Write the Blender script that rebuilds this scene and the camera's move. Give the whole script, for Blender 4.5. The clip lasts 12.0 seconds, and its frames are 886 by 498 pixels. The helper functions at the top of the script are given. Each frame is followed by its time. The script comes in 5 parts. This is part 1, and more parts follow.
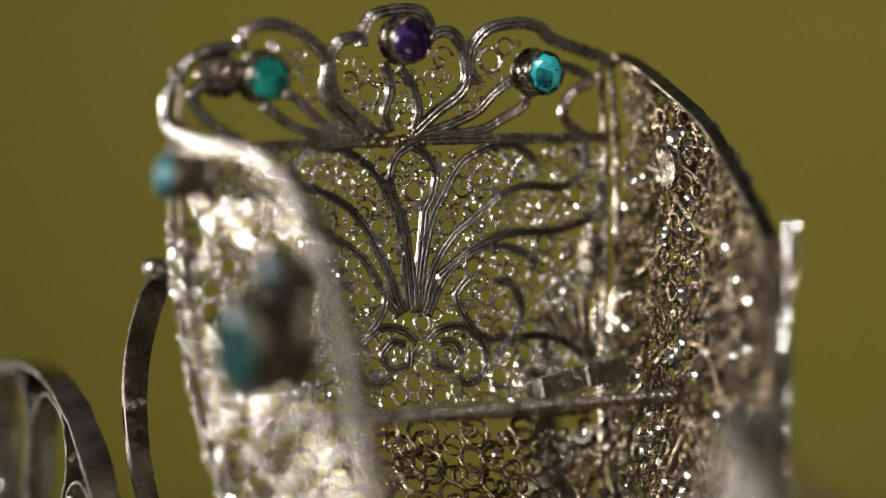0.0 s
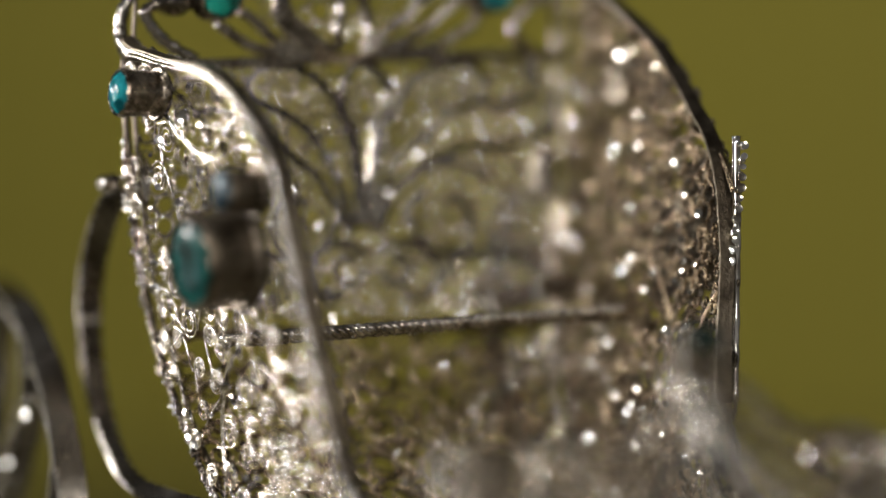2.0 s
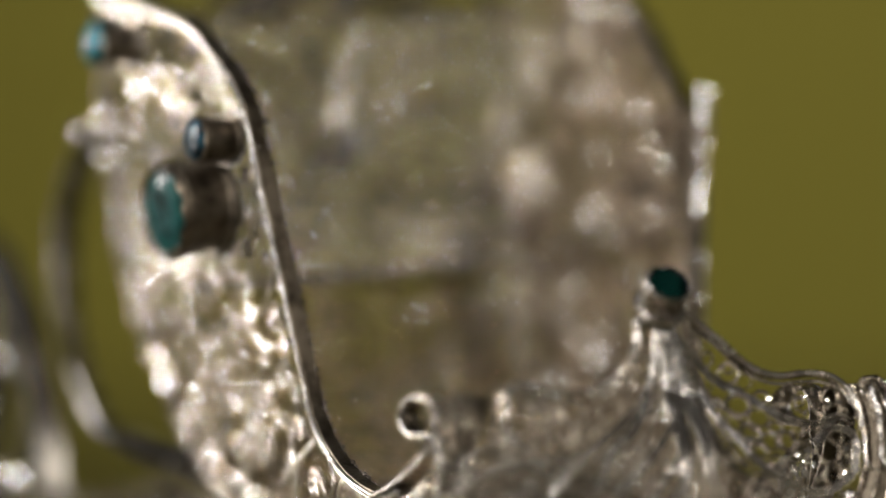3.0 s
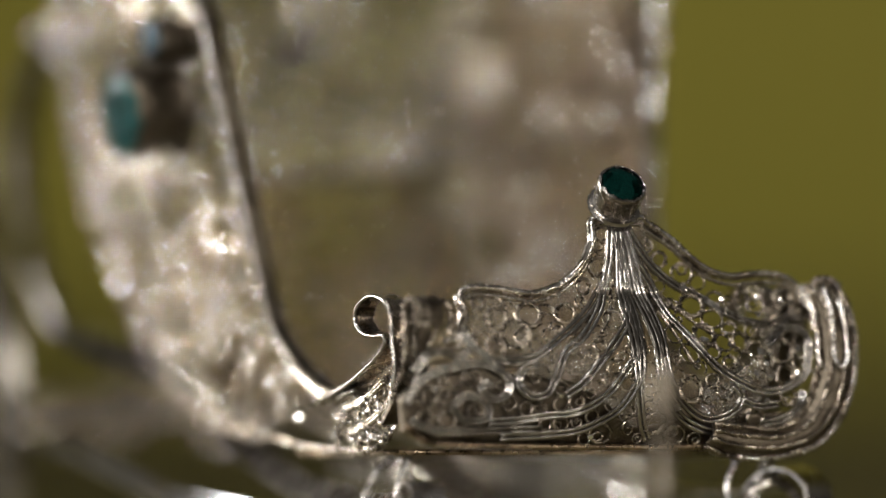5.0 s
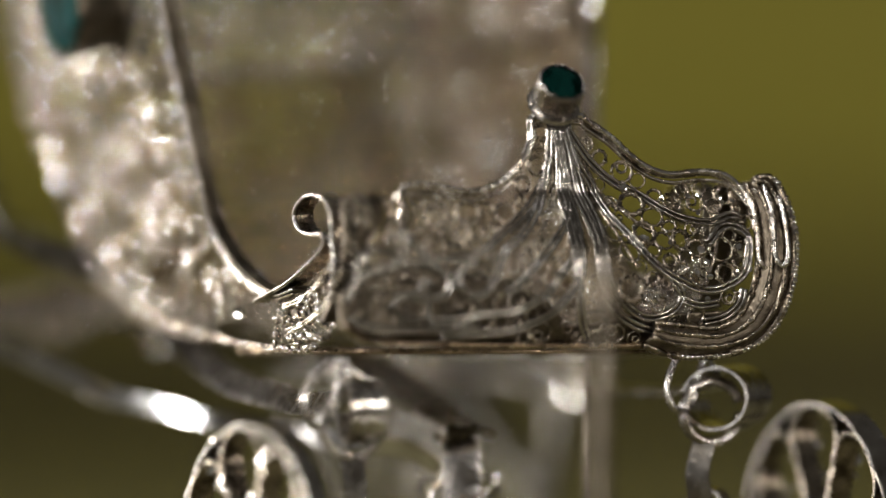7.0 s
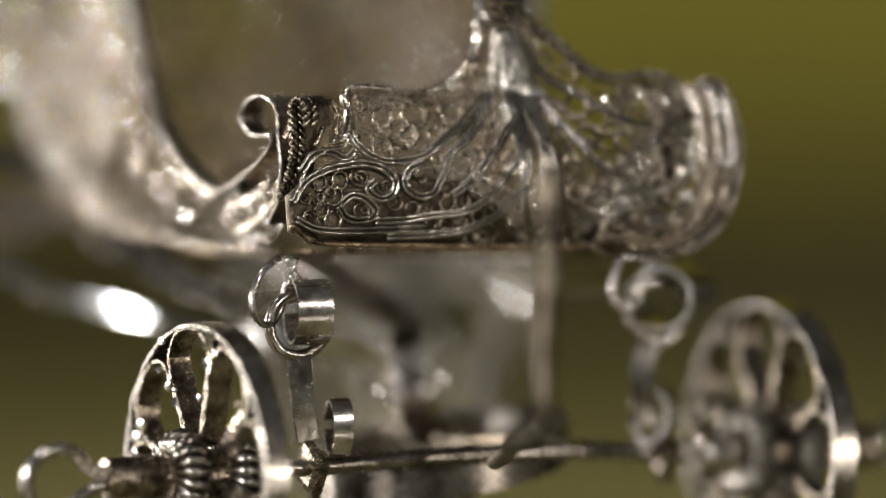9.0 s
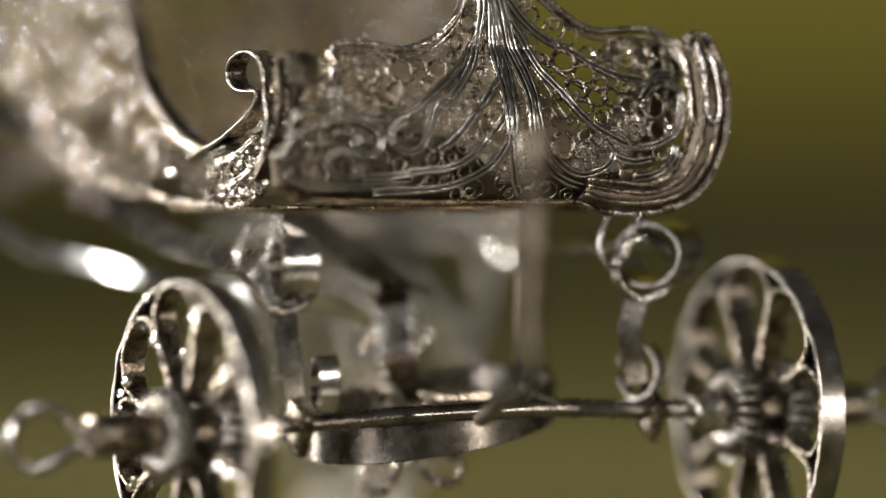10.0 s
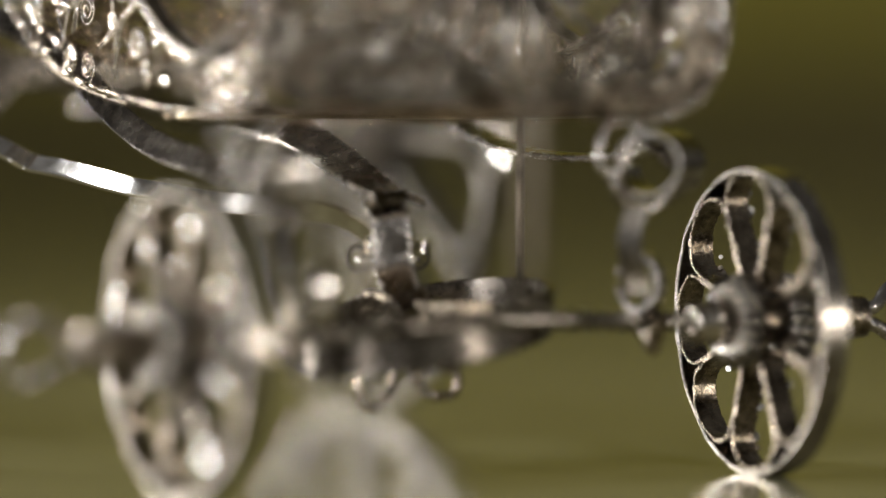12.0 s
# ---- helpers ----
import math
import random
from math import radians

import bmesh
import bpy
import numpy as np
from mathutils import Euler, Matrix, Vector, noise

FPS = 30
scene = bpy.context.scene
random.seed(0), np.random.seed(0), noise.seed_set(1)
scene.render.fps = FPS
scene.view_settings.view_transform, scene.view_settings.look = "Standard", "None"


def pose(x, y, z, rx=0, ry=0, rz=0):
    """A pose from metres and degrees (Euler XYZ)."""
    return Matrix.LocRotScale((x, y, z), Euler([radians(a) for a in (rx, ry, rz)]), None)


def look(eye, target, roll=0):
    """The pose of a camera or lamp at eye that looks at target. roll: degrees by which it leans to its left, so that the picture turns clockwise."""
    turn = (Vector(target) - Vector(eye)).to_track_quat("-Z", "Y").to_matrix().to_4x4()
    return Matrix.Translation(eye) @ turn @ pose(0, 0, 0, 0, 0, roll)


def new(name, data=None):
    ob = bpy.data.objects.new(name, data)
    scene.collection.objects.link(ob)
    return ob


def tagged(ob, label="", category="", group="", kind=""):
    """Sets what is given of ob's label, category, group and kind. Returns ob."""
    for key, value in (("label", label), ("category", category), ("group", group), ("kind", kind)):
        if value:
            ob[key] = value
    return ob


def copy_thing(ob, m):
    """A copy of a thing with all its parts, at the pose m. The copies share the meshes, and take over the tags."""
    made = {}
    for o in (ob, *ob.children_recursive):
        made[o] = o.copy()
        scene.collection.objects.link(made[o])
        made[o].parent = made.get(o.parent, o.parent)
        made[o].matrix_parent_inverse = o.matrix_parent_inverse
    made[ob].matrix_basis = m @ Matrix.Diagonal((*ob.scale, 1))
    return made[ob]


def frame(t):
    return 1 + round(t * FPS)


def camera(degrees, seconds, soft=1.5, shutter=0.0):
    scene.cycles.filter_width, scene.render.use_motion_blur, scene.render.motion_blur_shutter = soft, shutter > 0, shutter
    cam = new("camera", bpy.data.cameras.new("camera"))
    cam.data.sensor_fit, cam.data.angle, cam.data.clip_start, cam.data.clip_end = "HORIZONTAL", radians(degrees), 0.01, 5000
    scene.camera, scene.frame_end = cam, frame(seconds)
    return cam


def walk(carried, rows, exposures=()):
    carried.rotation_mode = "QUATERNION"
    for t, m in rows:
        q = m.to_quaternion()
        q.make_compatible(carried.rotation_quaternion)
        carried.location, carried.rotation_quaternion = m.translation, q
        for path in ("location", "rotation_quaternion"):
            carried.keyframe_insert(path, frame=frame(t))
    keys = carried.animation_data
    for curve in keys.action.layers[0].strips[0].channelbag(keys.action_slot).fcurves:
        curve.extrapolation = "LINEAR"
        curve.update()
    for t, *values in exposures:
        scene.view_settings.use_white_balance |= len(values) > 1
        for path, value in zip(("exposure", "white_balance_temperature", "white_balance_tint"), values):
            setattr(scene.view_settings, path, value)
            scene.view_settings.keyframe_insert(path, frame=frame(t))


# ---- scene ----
import functools

# A long macro lens looks at a palm-sized silver filigree carriage on a lacquered table.
cam = camera(2.4, 12.0, soft=1.2)
cam.data.dof.use_dof = True
cam.data.dof.focus_distance = 1.503
cam.data.dof.aperture_fstop = 8.0
walk(cam, [
    (0, pose(-0.68290, -1.28436, 0.12517, 87.3252, 0, -27.1975)),
    (0.5, pose(-0.68290, -1.28436, 0.12517, 87.2643, 0, -27.2308)),
    (1, pose(-0.68290, -1.28436, 0.12517, 87.1981, 0, -27.2682)),
    (1.5, pose(-0.68290, -1.28436, 0.12517, 87.1501, 0, -27.2967)),
    (2, pose(-0.68946, -1.29669, 0.12612, 87.0863, 0, -27.3363)),
    (2.5, pose(-0.69649, -1.30990, 0.12714, 87.0172, 0, -27.3710)),
    (3, pose(-0.70023, -1.31695, 0.12768, 86.9296, 0, -27.4270)),
    (3.2, pose(-0.70070, -1.31783, 0.12775, 86.8987, 0, -27.4476)),
    (4.8, pose(-0.70445, -1.32488, 0.12829, 86.6823, 0, -27.5373)),
    (5, pose(-0.70472, -1.32538, 0.12833, 86.6557, 0, -27.5528)),
    (5.5, pose(-0.70539, -1.32664, 0.12843, 86.5941, 0, -27.5898)),
    (6, pose(-0.70258, -1.32135, 0.12802, 86.5229, 0, -27.6304)),
    (6.5, pose(-0.70211, -1.32047, 0.12795, 86.4595, 0, -27.6694)),
    (7, pose(-0.70311, -1.32236, 0.12810, 86.3814, 0, -27.7161)),
    (7.2, pose(-0.70351, -1.32312, 0.12816, 86.3523, 0, -27.7318)),
    (8.8, pose(-0.70773, -1.33104, 0.12877, 86.1351, 0, -27.8550)),
    (9, pose(-0.70773, -1.33104, 0.12877, 86.1116, 0, -27.8634)),
    (9.5, pose(-0.70773, -1.33104, 0.12877, 86.0596, 0, -27.8886)),
    (10, pose(-0.70430, -1.32462, 0.12827, 85.9930, 0, -27.8989)),
    (10.5, pose(-0.70033, -1.31712, 0.12769, 85.9216, 0, -27.9051)),
    (11, pose(-0.69800, -1.31272, 0.12735, 85.8450, 0, -27.9054)),
    (11.5, pose(-0.69627, -1.30951, 0.12711, 85.7910, 0, -27.9054)),
    (12, pose(-0.69490, -1.30691, 0.12691, 85.7457, 0, -27.9060)),
])

# ---- world and lamps ----
world = bpy.data.worlds.new("room")
world.use_nodes = True
scene.world = world
world.node_tree.nodes["Background"].inputs[0].default_value = (0.34, 0.33, 0.31, 1)
world.node_tree.nodes["Background"].inputs[1].default_value = 0.22


def along(r, f, z):
    """A point r to the right of the line of sight, f along it and z up, in metres."""
    c, q = math.cos(radians(28)), math.sin(radians(28))
    return (c * r + q * f, -q * r + c * f, z)


def spot_lamp(name, eye, target, degrees, blend, watts, colour, radius=0.022):
    data = bpy.data.lights.new(name, "SPOT")
    data.spot_size, data.spot_blend, data.energy, data.color, data.shadow_soft_size = radians(degrees), blend, watts, colour, radius
    ob = new(name, data)
    ob.matrix_world = look(eye, target)
    return ob


CENTRE = (0, 0.03, 0.04)
spot_lamp("key_lamp", (-0.50, 0.80, 0.125), CENTRE, 15, 0.5, 46, (0.98, 0.96, 0.915), 0.045)
spot_lamp("front_lamp", (-0.02, -0.85, 0.46), CENTRE, 14, 0.5, 8.5, (0.98, 0.95, 0.89), 0.045)
spot_lamp("side_lamp", (-0.78, -0.26, 0.26), CENTRE, 19, 0.6, 17, (0.97, 0.97, 0.97), 0.045)
spot_lamp("top_lamp", (-0.34, 0.10, 0.76), CENTRE, 21, 0.6, 7, (0.94, 0.97, 1.0), 0.045)
spot_lamp("low_lamp", (0.43, -0.79, 0.05), (0.004, 0, 0.005), 5.2, 1.0, 7, (1.0, 0.94, 0.86), 0.030)
# added fill, kept narrow so that it brightens only the wheels and lower parts
spot_lamp("low_left_fill", (-0.66, -0.52, 0.08), (-0.012, 0, 0.008), 4.6, 1.0, 14, (0.97, 0.96, 0.97), 0.030)
spot_lamp("rim_lamp", along(-0.03, 0.40, 0.145), CENTRE, 34, 0.5, 3.6, (0.97, 0.96, 0.96), 0.030)
spot_lamp("backdrop_lamp", along(0.066, 0.08, 0.48), along(0.022, 0.37, 0.114), 30, 0.9, 6.2, (0.985, 0.96, 0.81), 0.03)


def soft_fill_lamp(name, eye, target, wide, high, watts, colour):
    data = bpy.data.lights.new(name, "AREA")
    data.shape, data.size, data.size_y, data.energy, data.color = "RECTANGLE", wide, high, watts, colour
    ob = new(name, data)
    ob.matrix_world = look(eye, target)


# unseen soft fill, low behind the camera, added to brighten wheels and front edges
soft_fill_lamp("soft_fill_lamp", along(-0.95, -1.6, 0.22), CENTRE, 0.4, 0.4, 6.5, (0.96, 0.97, 1.0))


# ---- materials ----
def material(name):
    m = bpy.data.materials.new(name)
    m.use_nodes = True
    nt = m.node_tree
    return m, nt, nt.nodes["Principled BSDF"]


def noise_node(nt, scale, detail=3.0, rough=0.6):
    co = nt.nodes.new("ShaderNodeTexCoord")
    n = nt.nodes.new("ShaderNodeTexNoise")
    n.inputs["Scale"].default_value, n.inputs["Detail"].default_value, n.inputs["Roughness"].default_value = scale, detail, rough
    nt.links.new(co.outputs["Object"], n.inputs["Vector"])
    return n


def ramp_node(nt, source, stops):
    r = nt.nodes.new("ShaderNodeValToRGB")
    while len(r.color_ramp.elements) < len(stops):
        r.color_ramp.elements.new(0.5)
    for e, (p, c) in zip(r.color_ramp.elements, stops):
        e.position, e.color = p, (*c, 1)
    nt.links.new(source, r.inputs[0])
    return r


def bump_node(nt, bsdf, height, strength, distance):
    b = nt.nodes.new("ShaderNodeBump")
    b.inputs["Strength"].default_value, b.inputs["Distance"].default_value = strength, distance
    nt.links.new(height, b.inputs["Height"])
    nt.links.new(b.outputs[0], bsdf.inputs["Normal"])


def silver(name, bright, dull, patch, grain, rough_lo, rough_hi, relief, pieces=0.0):
    """Worn silver: bright metal with patches of brown-grey tarnish and a fine hammered relief."""
    m, nt, b = material(name)
    n1 = noise_node(nt, patch, 4)
    worn = n1.outputs[0]
    if pieces:
        for node, slot in (("ShaderNodeObjectInfo", "Random"), ("ShaderNodeNewGeometry", "Random Per Island")):
            add = nt.nodes.new("ShaderNodeMath")
            add.operation = "MULTIPLY_ADD"
            add.inputs[1].default_value = pieces
            nt.links.new(nt.nodes.new(node).outputs[slot], add.inputs[0])
            nt.links.new(worn, add.inputs[2])
            worn = add.outputs[0]
    r = ramp_node(nt, worn, [(0.36 + pieces, dull), (0.62 + pieces, bright)])
    nt.links.new(r.outputs[0], b.inputs["Base Color"])
    b.inputs["Metallic"].default_value = 1.0
    n2 = noise_node(nt, grain, 3)
    rr = nt.nodes.new("ShaderNodeMapRange")
    rr.inputs[1].default_value, rr.inputs[2].default_value = 0.3, 0.7
    rr.inputs[3].default_value, rr.inputs[4].default_value = rough_lo, rough_hi
    nt.links.new(n2.outputs[0], rr.inputs[0])
    nt.links.new(rr.outputs[0], b.inputs["Roughness"])
    bump_node(nt, b, n2.outputs[0], relief, 0.0002)
    return m


SILVER = silver("filigree_silver", (0.82, 0.75, 0.65), (0.13, 0.092, 0.056), 900, 2000, 0.10, 0.24, 0.40, 0.16)
SILVER_RIB = silver("rib_silver", (0.60, 0.545, 0.475), (0.24, 0.195, 0.145), 700, 1800, 0.14, 0.32, 0.16)
SILVER_STRAP = silver("strap_silver", (0.62, 0.578, 0.53), (0.24, 0.205, 0.168), 300, 1600, 0.17, 0.30, 0.12)
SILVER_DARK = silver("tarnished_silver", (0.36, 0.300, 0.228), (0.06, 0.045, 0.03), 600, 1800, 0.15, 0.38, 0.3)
GRANULE = silver("polished_granules", (0.93, 0.89, 0.81), (0.34, 0.28, 0.21), 500, 900, 0.10, 0.18, 0.0, 0.10)
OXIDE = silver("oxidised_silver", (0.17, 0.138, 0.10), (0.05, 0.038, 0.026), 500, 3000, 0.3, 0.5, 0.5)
LACE = silver("dulled_lace_silver", (0.74, 0.68, 0.59), (0.16, 0.125, 0.088), 900, 2000, 0.10, 0.22, 0.30, 0.16)
STRIP = silver("grey_strip_silver", (0.40, 0.365, 0.32), (0.17, 0.145, 0.115), 220, 1000, 0.20, 0.28, 0.06)
STRAP_DARK = silver("dark_strap_silver", (0.26, 0.232, 0.20), (0.085, 0.07, 0.055), 220, 1000, 0.22, 0.32, 0.06)
SPRING = silver("bright_strip_silver", (0.80, 0.76, 0.71), (0.42, 0.38, 0.33), 200, 900, 0.10, 0.18, 0.05)
GILT = silver("golden_tarnish", (0.58, 0.45, 0.29), (0.15, 0.105, 0.062), 700, 1600, 0.14, 0.30, 0.35, 0.14)
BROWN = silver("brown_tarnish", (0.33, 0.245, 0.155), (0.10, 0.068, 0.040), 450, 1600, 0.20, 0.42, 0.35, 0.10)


def gem_material(name, colour, rough, gloss=0.5):
    m, nt, b = material(name)
    co = nt.nodes.new("ShaderNodeTexCoord")
    v = nt.nodes.new("ShaderNodeTexVoronoi")
    v.inputs["Scale"].default_value = 900
    nt.links.new(co.outputs["Object"], v.inputs["Vector"])
    n = noise_node(nt, 500, 3)
    mix = nt.nodes.new("ShaderNodeMath")
    mix.operation = "MULTIPLY_ADD"
    mix.inputs[1].default_value, mix.inputs[2].default_value = 0.55, 0.0
    nt.links.new(v.outputs["Color"], mix.inputs[0])
    nt.links.new(n.outputs[0], mix.inputs[2])
    # bright and dark facet reflections are painted into the base colour
    dark, pale = tuple(c * 0.07 for c in colour), tuple(min(1, c * 3.0 + 0.002) for c in colour)
    r = ramp_node(nt, mix.outputs[0], [(0.46, dark), (0.66, colour), (0.86, pale)])
    nt.links.new(r.outputs[0], b.inputs["Base Color"])
    b.inputs["Roughness"].default_value = rough
    b.inputs["IOR"].default_value = 1.5 if gloss > 0.2 else 1.16
    b.inputs["Specular IOR Level"].default_value = gloss if gloss > 0.2 else gloss * 0.3
    b.inputs["Transmission Weight"].default_value = 0.35
    bump_node(nt, b, v.outputs["Distance"], 0.12, 0.0006)
    return m


EMERALD = gem_material("emerald_paste", (0.006, 0.13, 0.095), 0.08)
AQUA = gem_material("aqua_paste", (0.03, 0.40, 0.42), 0.08)
AMETHYST = gem_material("amethyst_paste", (0.030, 0.010, 0.060), 0.06)
TEAL = gem_material("dark_teal_paste", (0.002, 0.018, 0.028), 0.3, 0.12)
DEEP_GREEN = gem_material("deep_green_paste", (0.001, 0.022, 0.019), 0.28, 0.08)
BOTTLE_GREEN = gem_material("bottle_green_paste", (0.0005, 0.008, 0.006), 0.08, 0.10)
DIM_AQUA = gem_material("dim_aqua_paste", (0.006, 0.085, 0.095), 0.15, 0.06)


def backdrop_material(name, low, high):
    m, nt, b = material(name)
    n = noise_node(nt, 9, 4)
    r = ramp_node(nt, n.outputs[0], [(0.3, low), (0.7, high)])
    nt.links.new(r.outputs[0], b.inputs["Base Color"])
    b.inputs["Roughness"].default_value = 0.9
    return m


def table_material():
    m, nt, b = material("olive_lacquer")
    n = noise_node(nt, 40, 4)
    r = ramp_node(nt, n.outputs[0], [(0.3, (0.210, 0.192, 0.106)), (0.7, (0.254, 0.232, 0.132))])
    nt.links.new(r.outputs[0], b.inputs["Base Color"])
    n2 = noise_node(nt, 300, 2)
    rr = nt.nodes.new("ShaderNodeMapRange")
    rr.inputs[3].default_value, rr.inputs[4].default_value = 0.08, 0.18
    nt.links.new(n2.outputs[0], rr.inputs[0])
    nt.links.new(rr.outputs[0], b.inputs["Roughness"])
    return m


# ---- geometry, in millimetres ----
MM = 0.001


class Geo:
    """Collects vertices and faces; units are millimetres."""

    def __init__(self):
        self.v, self.f, self.n, self.sharp = [], [], 0, False

    def add(self, verts, faces):
        self.v.append(np.asarray(verts, float).reshape(-1, 3))
        self.f.extend([[i + self.n for i in q] for q in faces])
        self.n += len(self.v[-1])

    def mesh(self, name, smooth=True):
        me = bpy.data.meshes.new(name)
        me.from_pydata((np.concatenate(self.v) * MM).tolist(), [], self.f)
        me.polygons.foreach_set("use_smooth", [smooth] * len(me.polygons))
        me.update()
        if smooth and self.sharp:
            me.set_sharp_from_angle(angle=radians(32))
        return me


def unit(a):
    a = np.asarray(a, float)
    return a / np.maximum(np.linalg.norm(a, axis=-1, keepdims=True), 1e-9)


def frames_of(pts, closed, ref):
    """Tangent and two cross axes along a line. With ref the second axis stays near it."""
    if closed:
        t = np.roll(pts, -1, 0) - np.roll(pts, 1, 0)
    else:
        t = np.gradient(pts, axis=0)
    t = unit(t)
    if ref is not None:
        ref = np.broadcast_to(np.asarray(ref, float), t.shape)
        b = unit(np.cross(t, ref))
        return t, b, np.cross(b, t)
    b = np.zeros_like(t)
    first = np.cross(t[0], (0.31, 0.52, 0.80))
    b[0] = unit(first)
    for i in range(1, len(t)):
        p = b[i - 1] - t[i] * np.dot(b[i - 1], t[i])
        b[i] = unit(p)
    return t, b, np.cross(b, t)


def sweep(g, pts, section, closed=False, ref=None, taper=None, caps=True):
    """Sweeps a closed cross-section (rows of b, n) along pts."""
    pts = np.asarray(pts, float)
    t, b, n = frames_of(pts, closed, ref)
    sec = np.asarray(section, float)
    k, m = len(sec), len(pts)
    w = np.ones(m) if taper is None else np.asarray(taper, float)
    v = pts[:, None, :] + w[:, None, None] * (sec[None, :, :1] * b[:, None, :] + sec[None, :, 1:] * n[:, None, :])
    faces = []
    for i in range(m if closed else m - 1):
        j = (i + 1) % m
        for a in range(k):
            c = (a + 1) % k
            faces.append((i * k + a, i * k + c, j * k + c, j * k + a))
    if caps and not closed:
        faces.append(tuple(range(k))[::-1])
        faces.append(tuple((m - 1) * k + a for a in range(k)))
    g.add(v, faces)


def circle(r, sides, ry=None):
    a = np.arange(sides) * 2 * math.pi / sides
    return np.stack([np.cos(a) * r, np.sin(a) * (ry or r)], 1)


def tube(g, pts, r, sides=6, closed=False, ref=None, flat=1.0, rough=0.0, seed=0):
    m = len(pts)
    taper = None
    if rough:
        taper = 1 + rough * np.random.RandomState(seed + m).uniform(-1, 1, m)
    sweep(g, pts, circle(r, sides, r * flat), closed, ref, taper)


def band(g, pts, width, thick, ref, closed=False, wear=0.0):
    """A flat strap: its width lies along ref, its edges slightly broken."""
    g.sharp = True
    w, h, e = width / 2, thick / 2, min(width, thick) * 0.18
    sec = [(-h, -w + e), (-h + e, -w), (h - e, -w), (h, -w + e), (h, w - e), (h - e, w), (-h + e, w), (-h, w - e)]
    worn = 1 + wear * np.random.RandomState(len(pts)).normal(0, 1, len(pts)) if wear else None
    sweep(g, pts, sec, closed, ref, worn)


def spline(ctrl, n=8, closed=False):
    """Catmull-Rom through the control points."""
    c = np.asarray(ctrl, float)
    c = np.concatenate([c[-1:], c, c[:2]]) if closed else np.concatenate([2 * c[:1] - c[1:2], c, 2 * c[-1:] - c[-2:-1]])
    out = []
    for i in range(1, len(c) - 2):
        p0, p1, p2, p3 = c[i - 1], c[i], c[i + 1], c[i + 2]
        for s in np.arange(n) / n:
            out.append(0.5 * (2 * p1 + (p2 - p0) * s + (2 * p0 - 5 * p1 + 4 * p2 - p3) * s * s + (3 * p1 - p0 - 3 * p2 + p3) * s ** 3))
    if not closed:
        out.append(c[-2])
    return np.array(out)


def spiral(cx, cy, r0, r1, turns, start, n=14):
    m = max(6, int(abs(turns) * n))
    s = np.linspace(0, 1, m)
    a = start + s * turns * 2 * math.pi
    r = r0 + (r1 - r0) * s
    return np.stack([cx + r * np.cos(a), cy + r * np.sin(a)], 1)


def lathe(g, profile, origin, axis, sides=20, start=0.0):
    """Turns a profile (distance along the axis, radius) about an axis."""
    axis = unit(axis)
    g.sharp = g.sharp or sides > 9
    a = unit(np.cross(axis, (0.2, 0.3, 0.93) if abs(axis[2]) < 0.9 else (1, 0, 0)))
    b = np.cross(axis, a)
    ang = start + np.arange(sides) * 2 * math.pi / sides
    v = [np.asarray(origin) + axis * h + r * (np.cos(t) * a + np.sin(t) * b) for h, r in profile for t in ang]
    f = []
    for i in range(len(profile) - 1):
        for k in range(sides):
            l = (k + 1) % sides
            f.append((i * sides + k, i * sides + l, (i + 1) * sides + l, (i + 1) * sides + k))
    f.append(tuple(range(sides))[::-1])
    f.append(tuple((len(profile) - 1) * sides + k for k in range(sides)))
    g.add(v, f)


def block(g, centre, half, turn=None, bevel=0.12):
    """A small box with chamfered upright edges."""
    hx, hy, hz = half
    g.sharp = True
    e = min(hx, hy) * bevel * 2
    ring = [(-hx + e, -hy), (hx - e, -hy), (hx, -hy + e), (hx, hy - e), (hx - e, hy), (-hx + e, hy), (-hx, hy - e), (-hx, -hy + e)]
    v = [(x * k, y * k, z) for z, k in ((-hz, 0.93), (-hz * 0.86, 1), (hz * 0.86, 1), (hz, 0.93)) for x, y in ring]
    v = np.array(v)
    if turn is not None:
        v = v @ np.array(Euler([radians(q) for q in turn]).to_matrix()).T
    f = [tuple(range(8))[::-1], tuple(24 + k for k in range(8))]
    for i in range(3):
        f += [(i * 8 + k, i * 8 + (k + 1) % 8, (i + 1) * 8 + (k + 1) % 8, (i + 1) * 8 + k) for k in range(8)]
    g.add(v + np.asarray(centre), f)


def ball(g, c, r, rings=4, sides=7):
    prof = [(-r * math.cos(math.pi * i / rings) if 0 < i < rings else (-r if i == 0 else r), max(r * math.sin(math.pi * i / rings), r * 0.05)) for i in range(rings + 1)]
    lathe(g, prof, c, (0, 0, 1), sides)


SETTLE = {"back": 0.0, "across": 0.0, "lift": 0.0}


def settle(p):
    """The carriage stands lower at the back; some parts also lean across."""
    p = np.array(p, float)
    p[..., 2] += SETTLE["lift"] - SETTLE["back"] * p[..., 1] - SETTLE["across"] * p[..., 0]
    return p


def stance(back=0.0602, across=0.0, lift=0.0):
    SETTLE.update(back=back, across=across, lift=lift)


def part(name, g, mat, parent, label="", smooth=True):
    g.v = [settle(v) for v in g.v]
    me = g.mesh(name, smooth)
    me.materials.append(mat)
    ob = new(name, me)
    ob.parent = parent
    if label:
        ob["label"] = label
    return ob


def thing(name, label, category, group="", at=(0, 0, 0)):
    ob = new(name)
    ob.empty_display_size = 0.002
    ob.location = [c * MM for c in at]
    return tagged(ob, label, category, group)


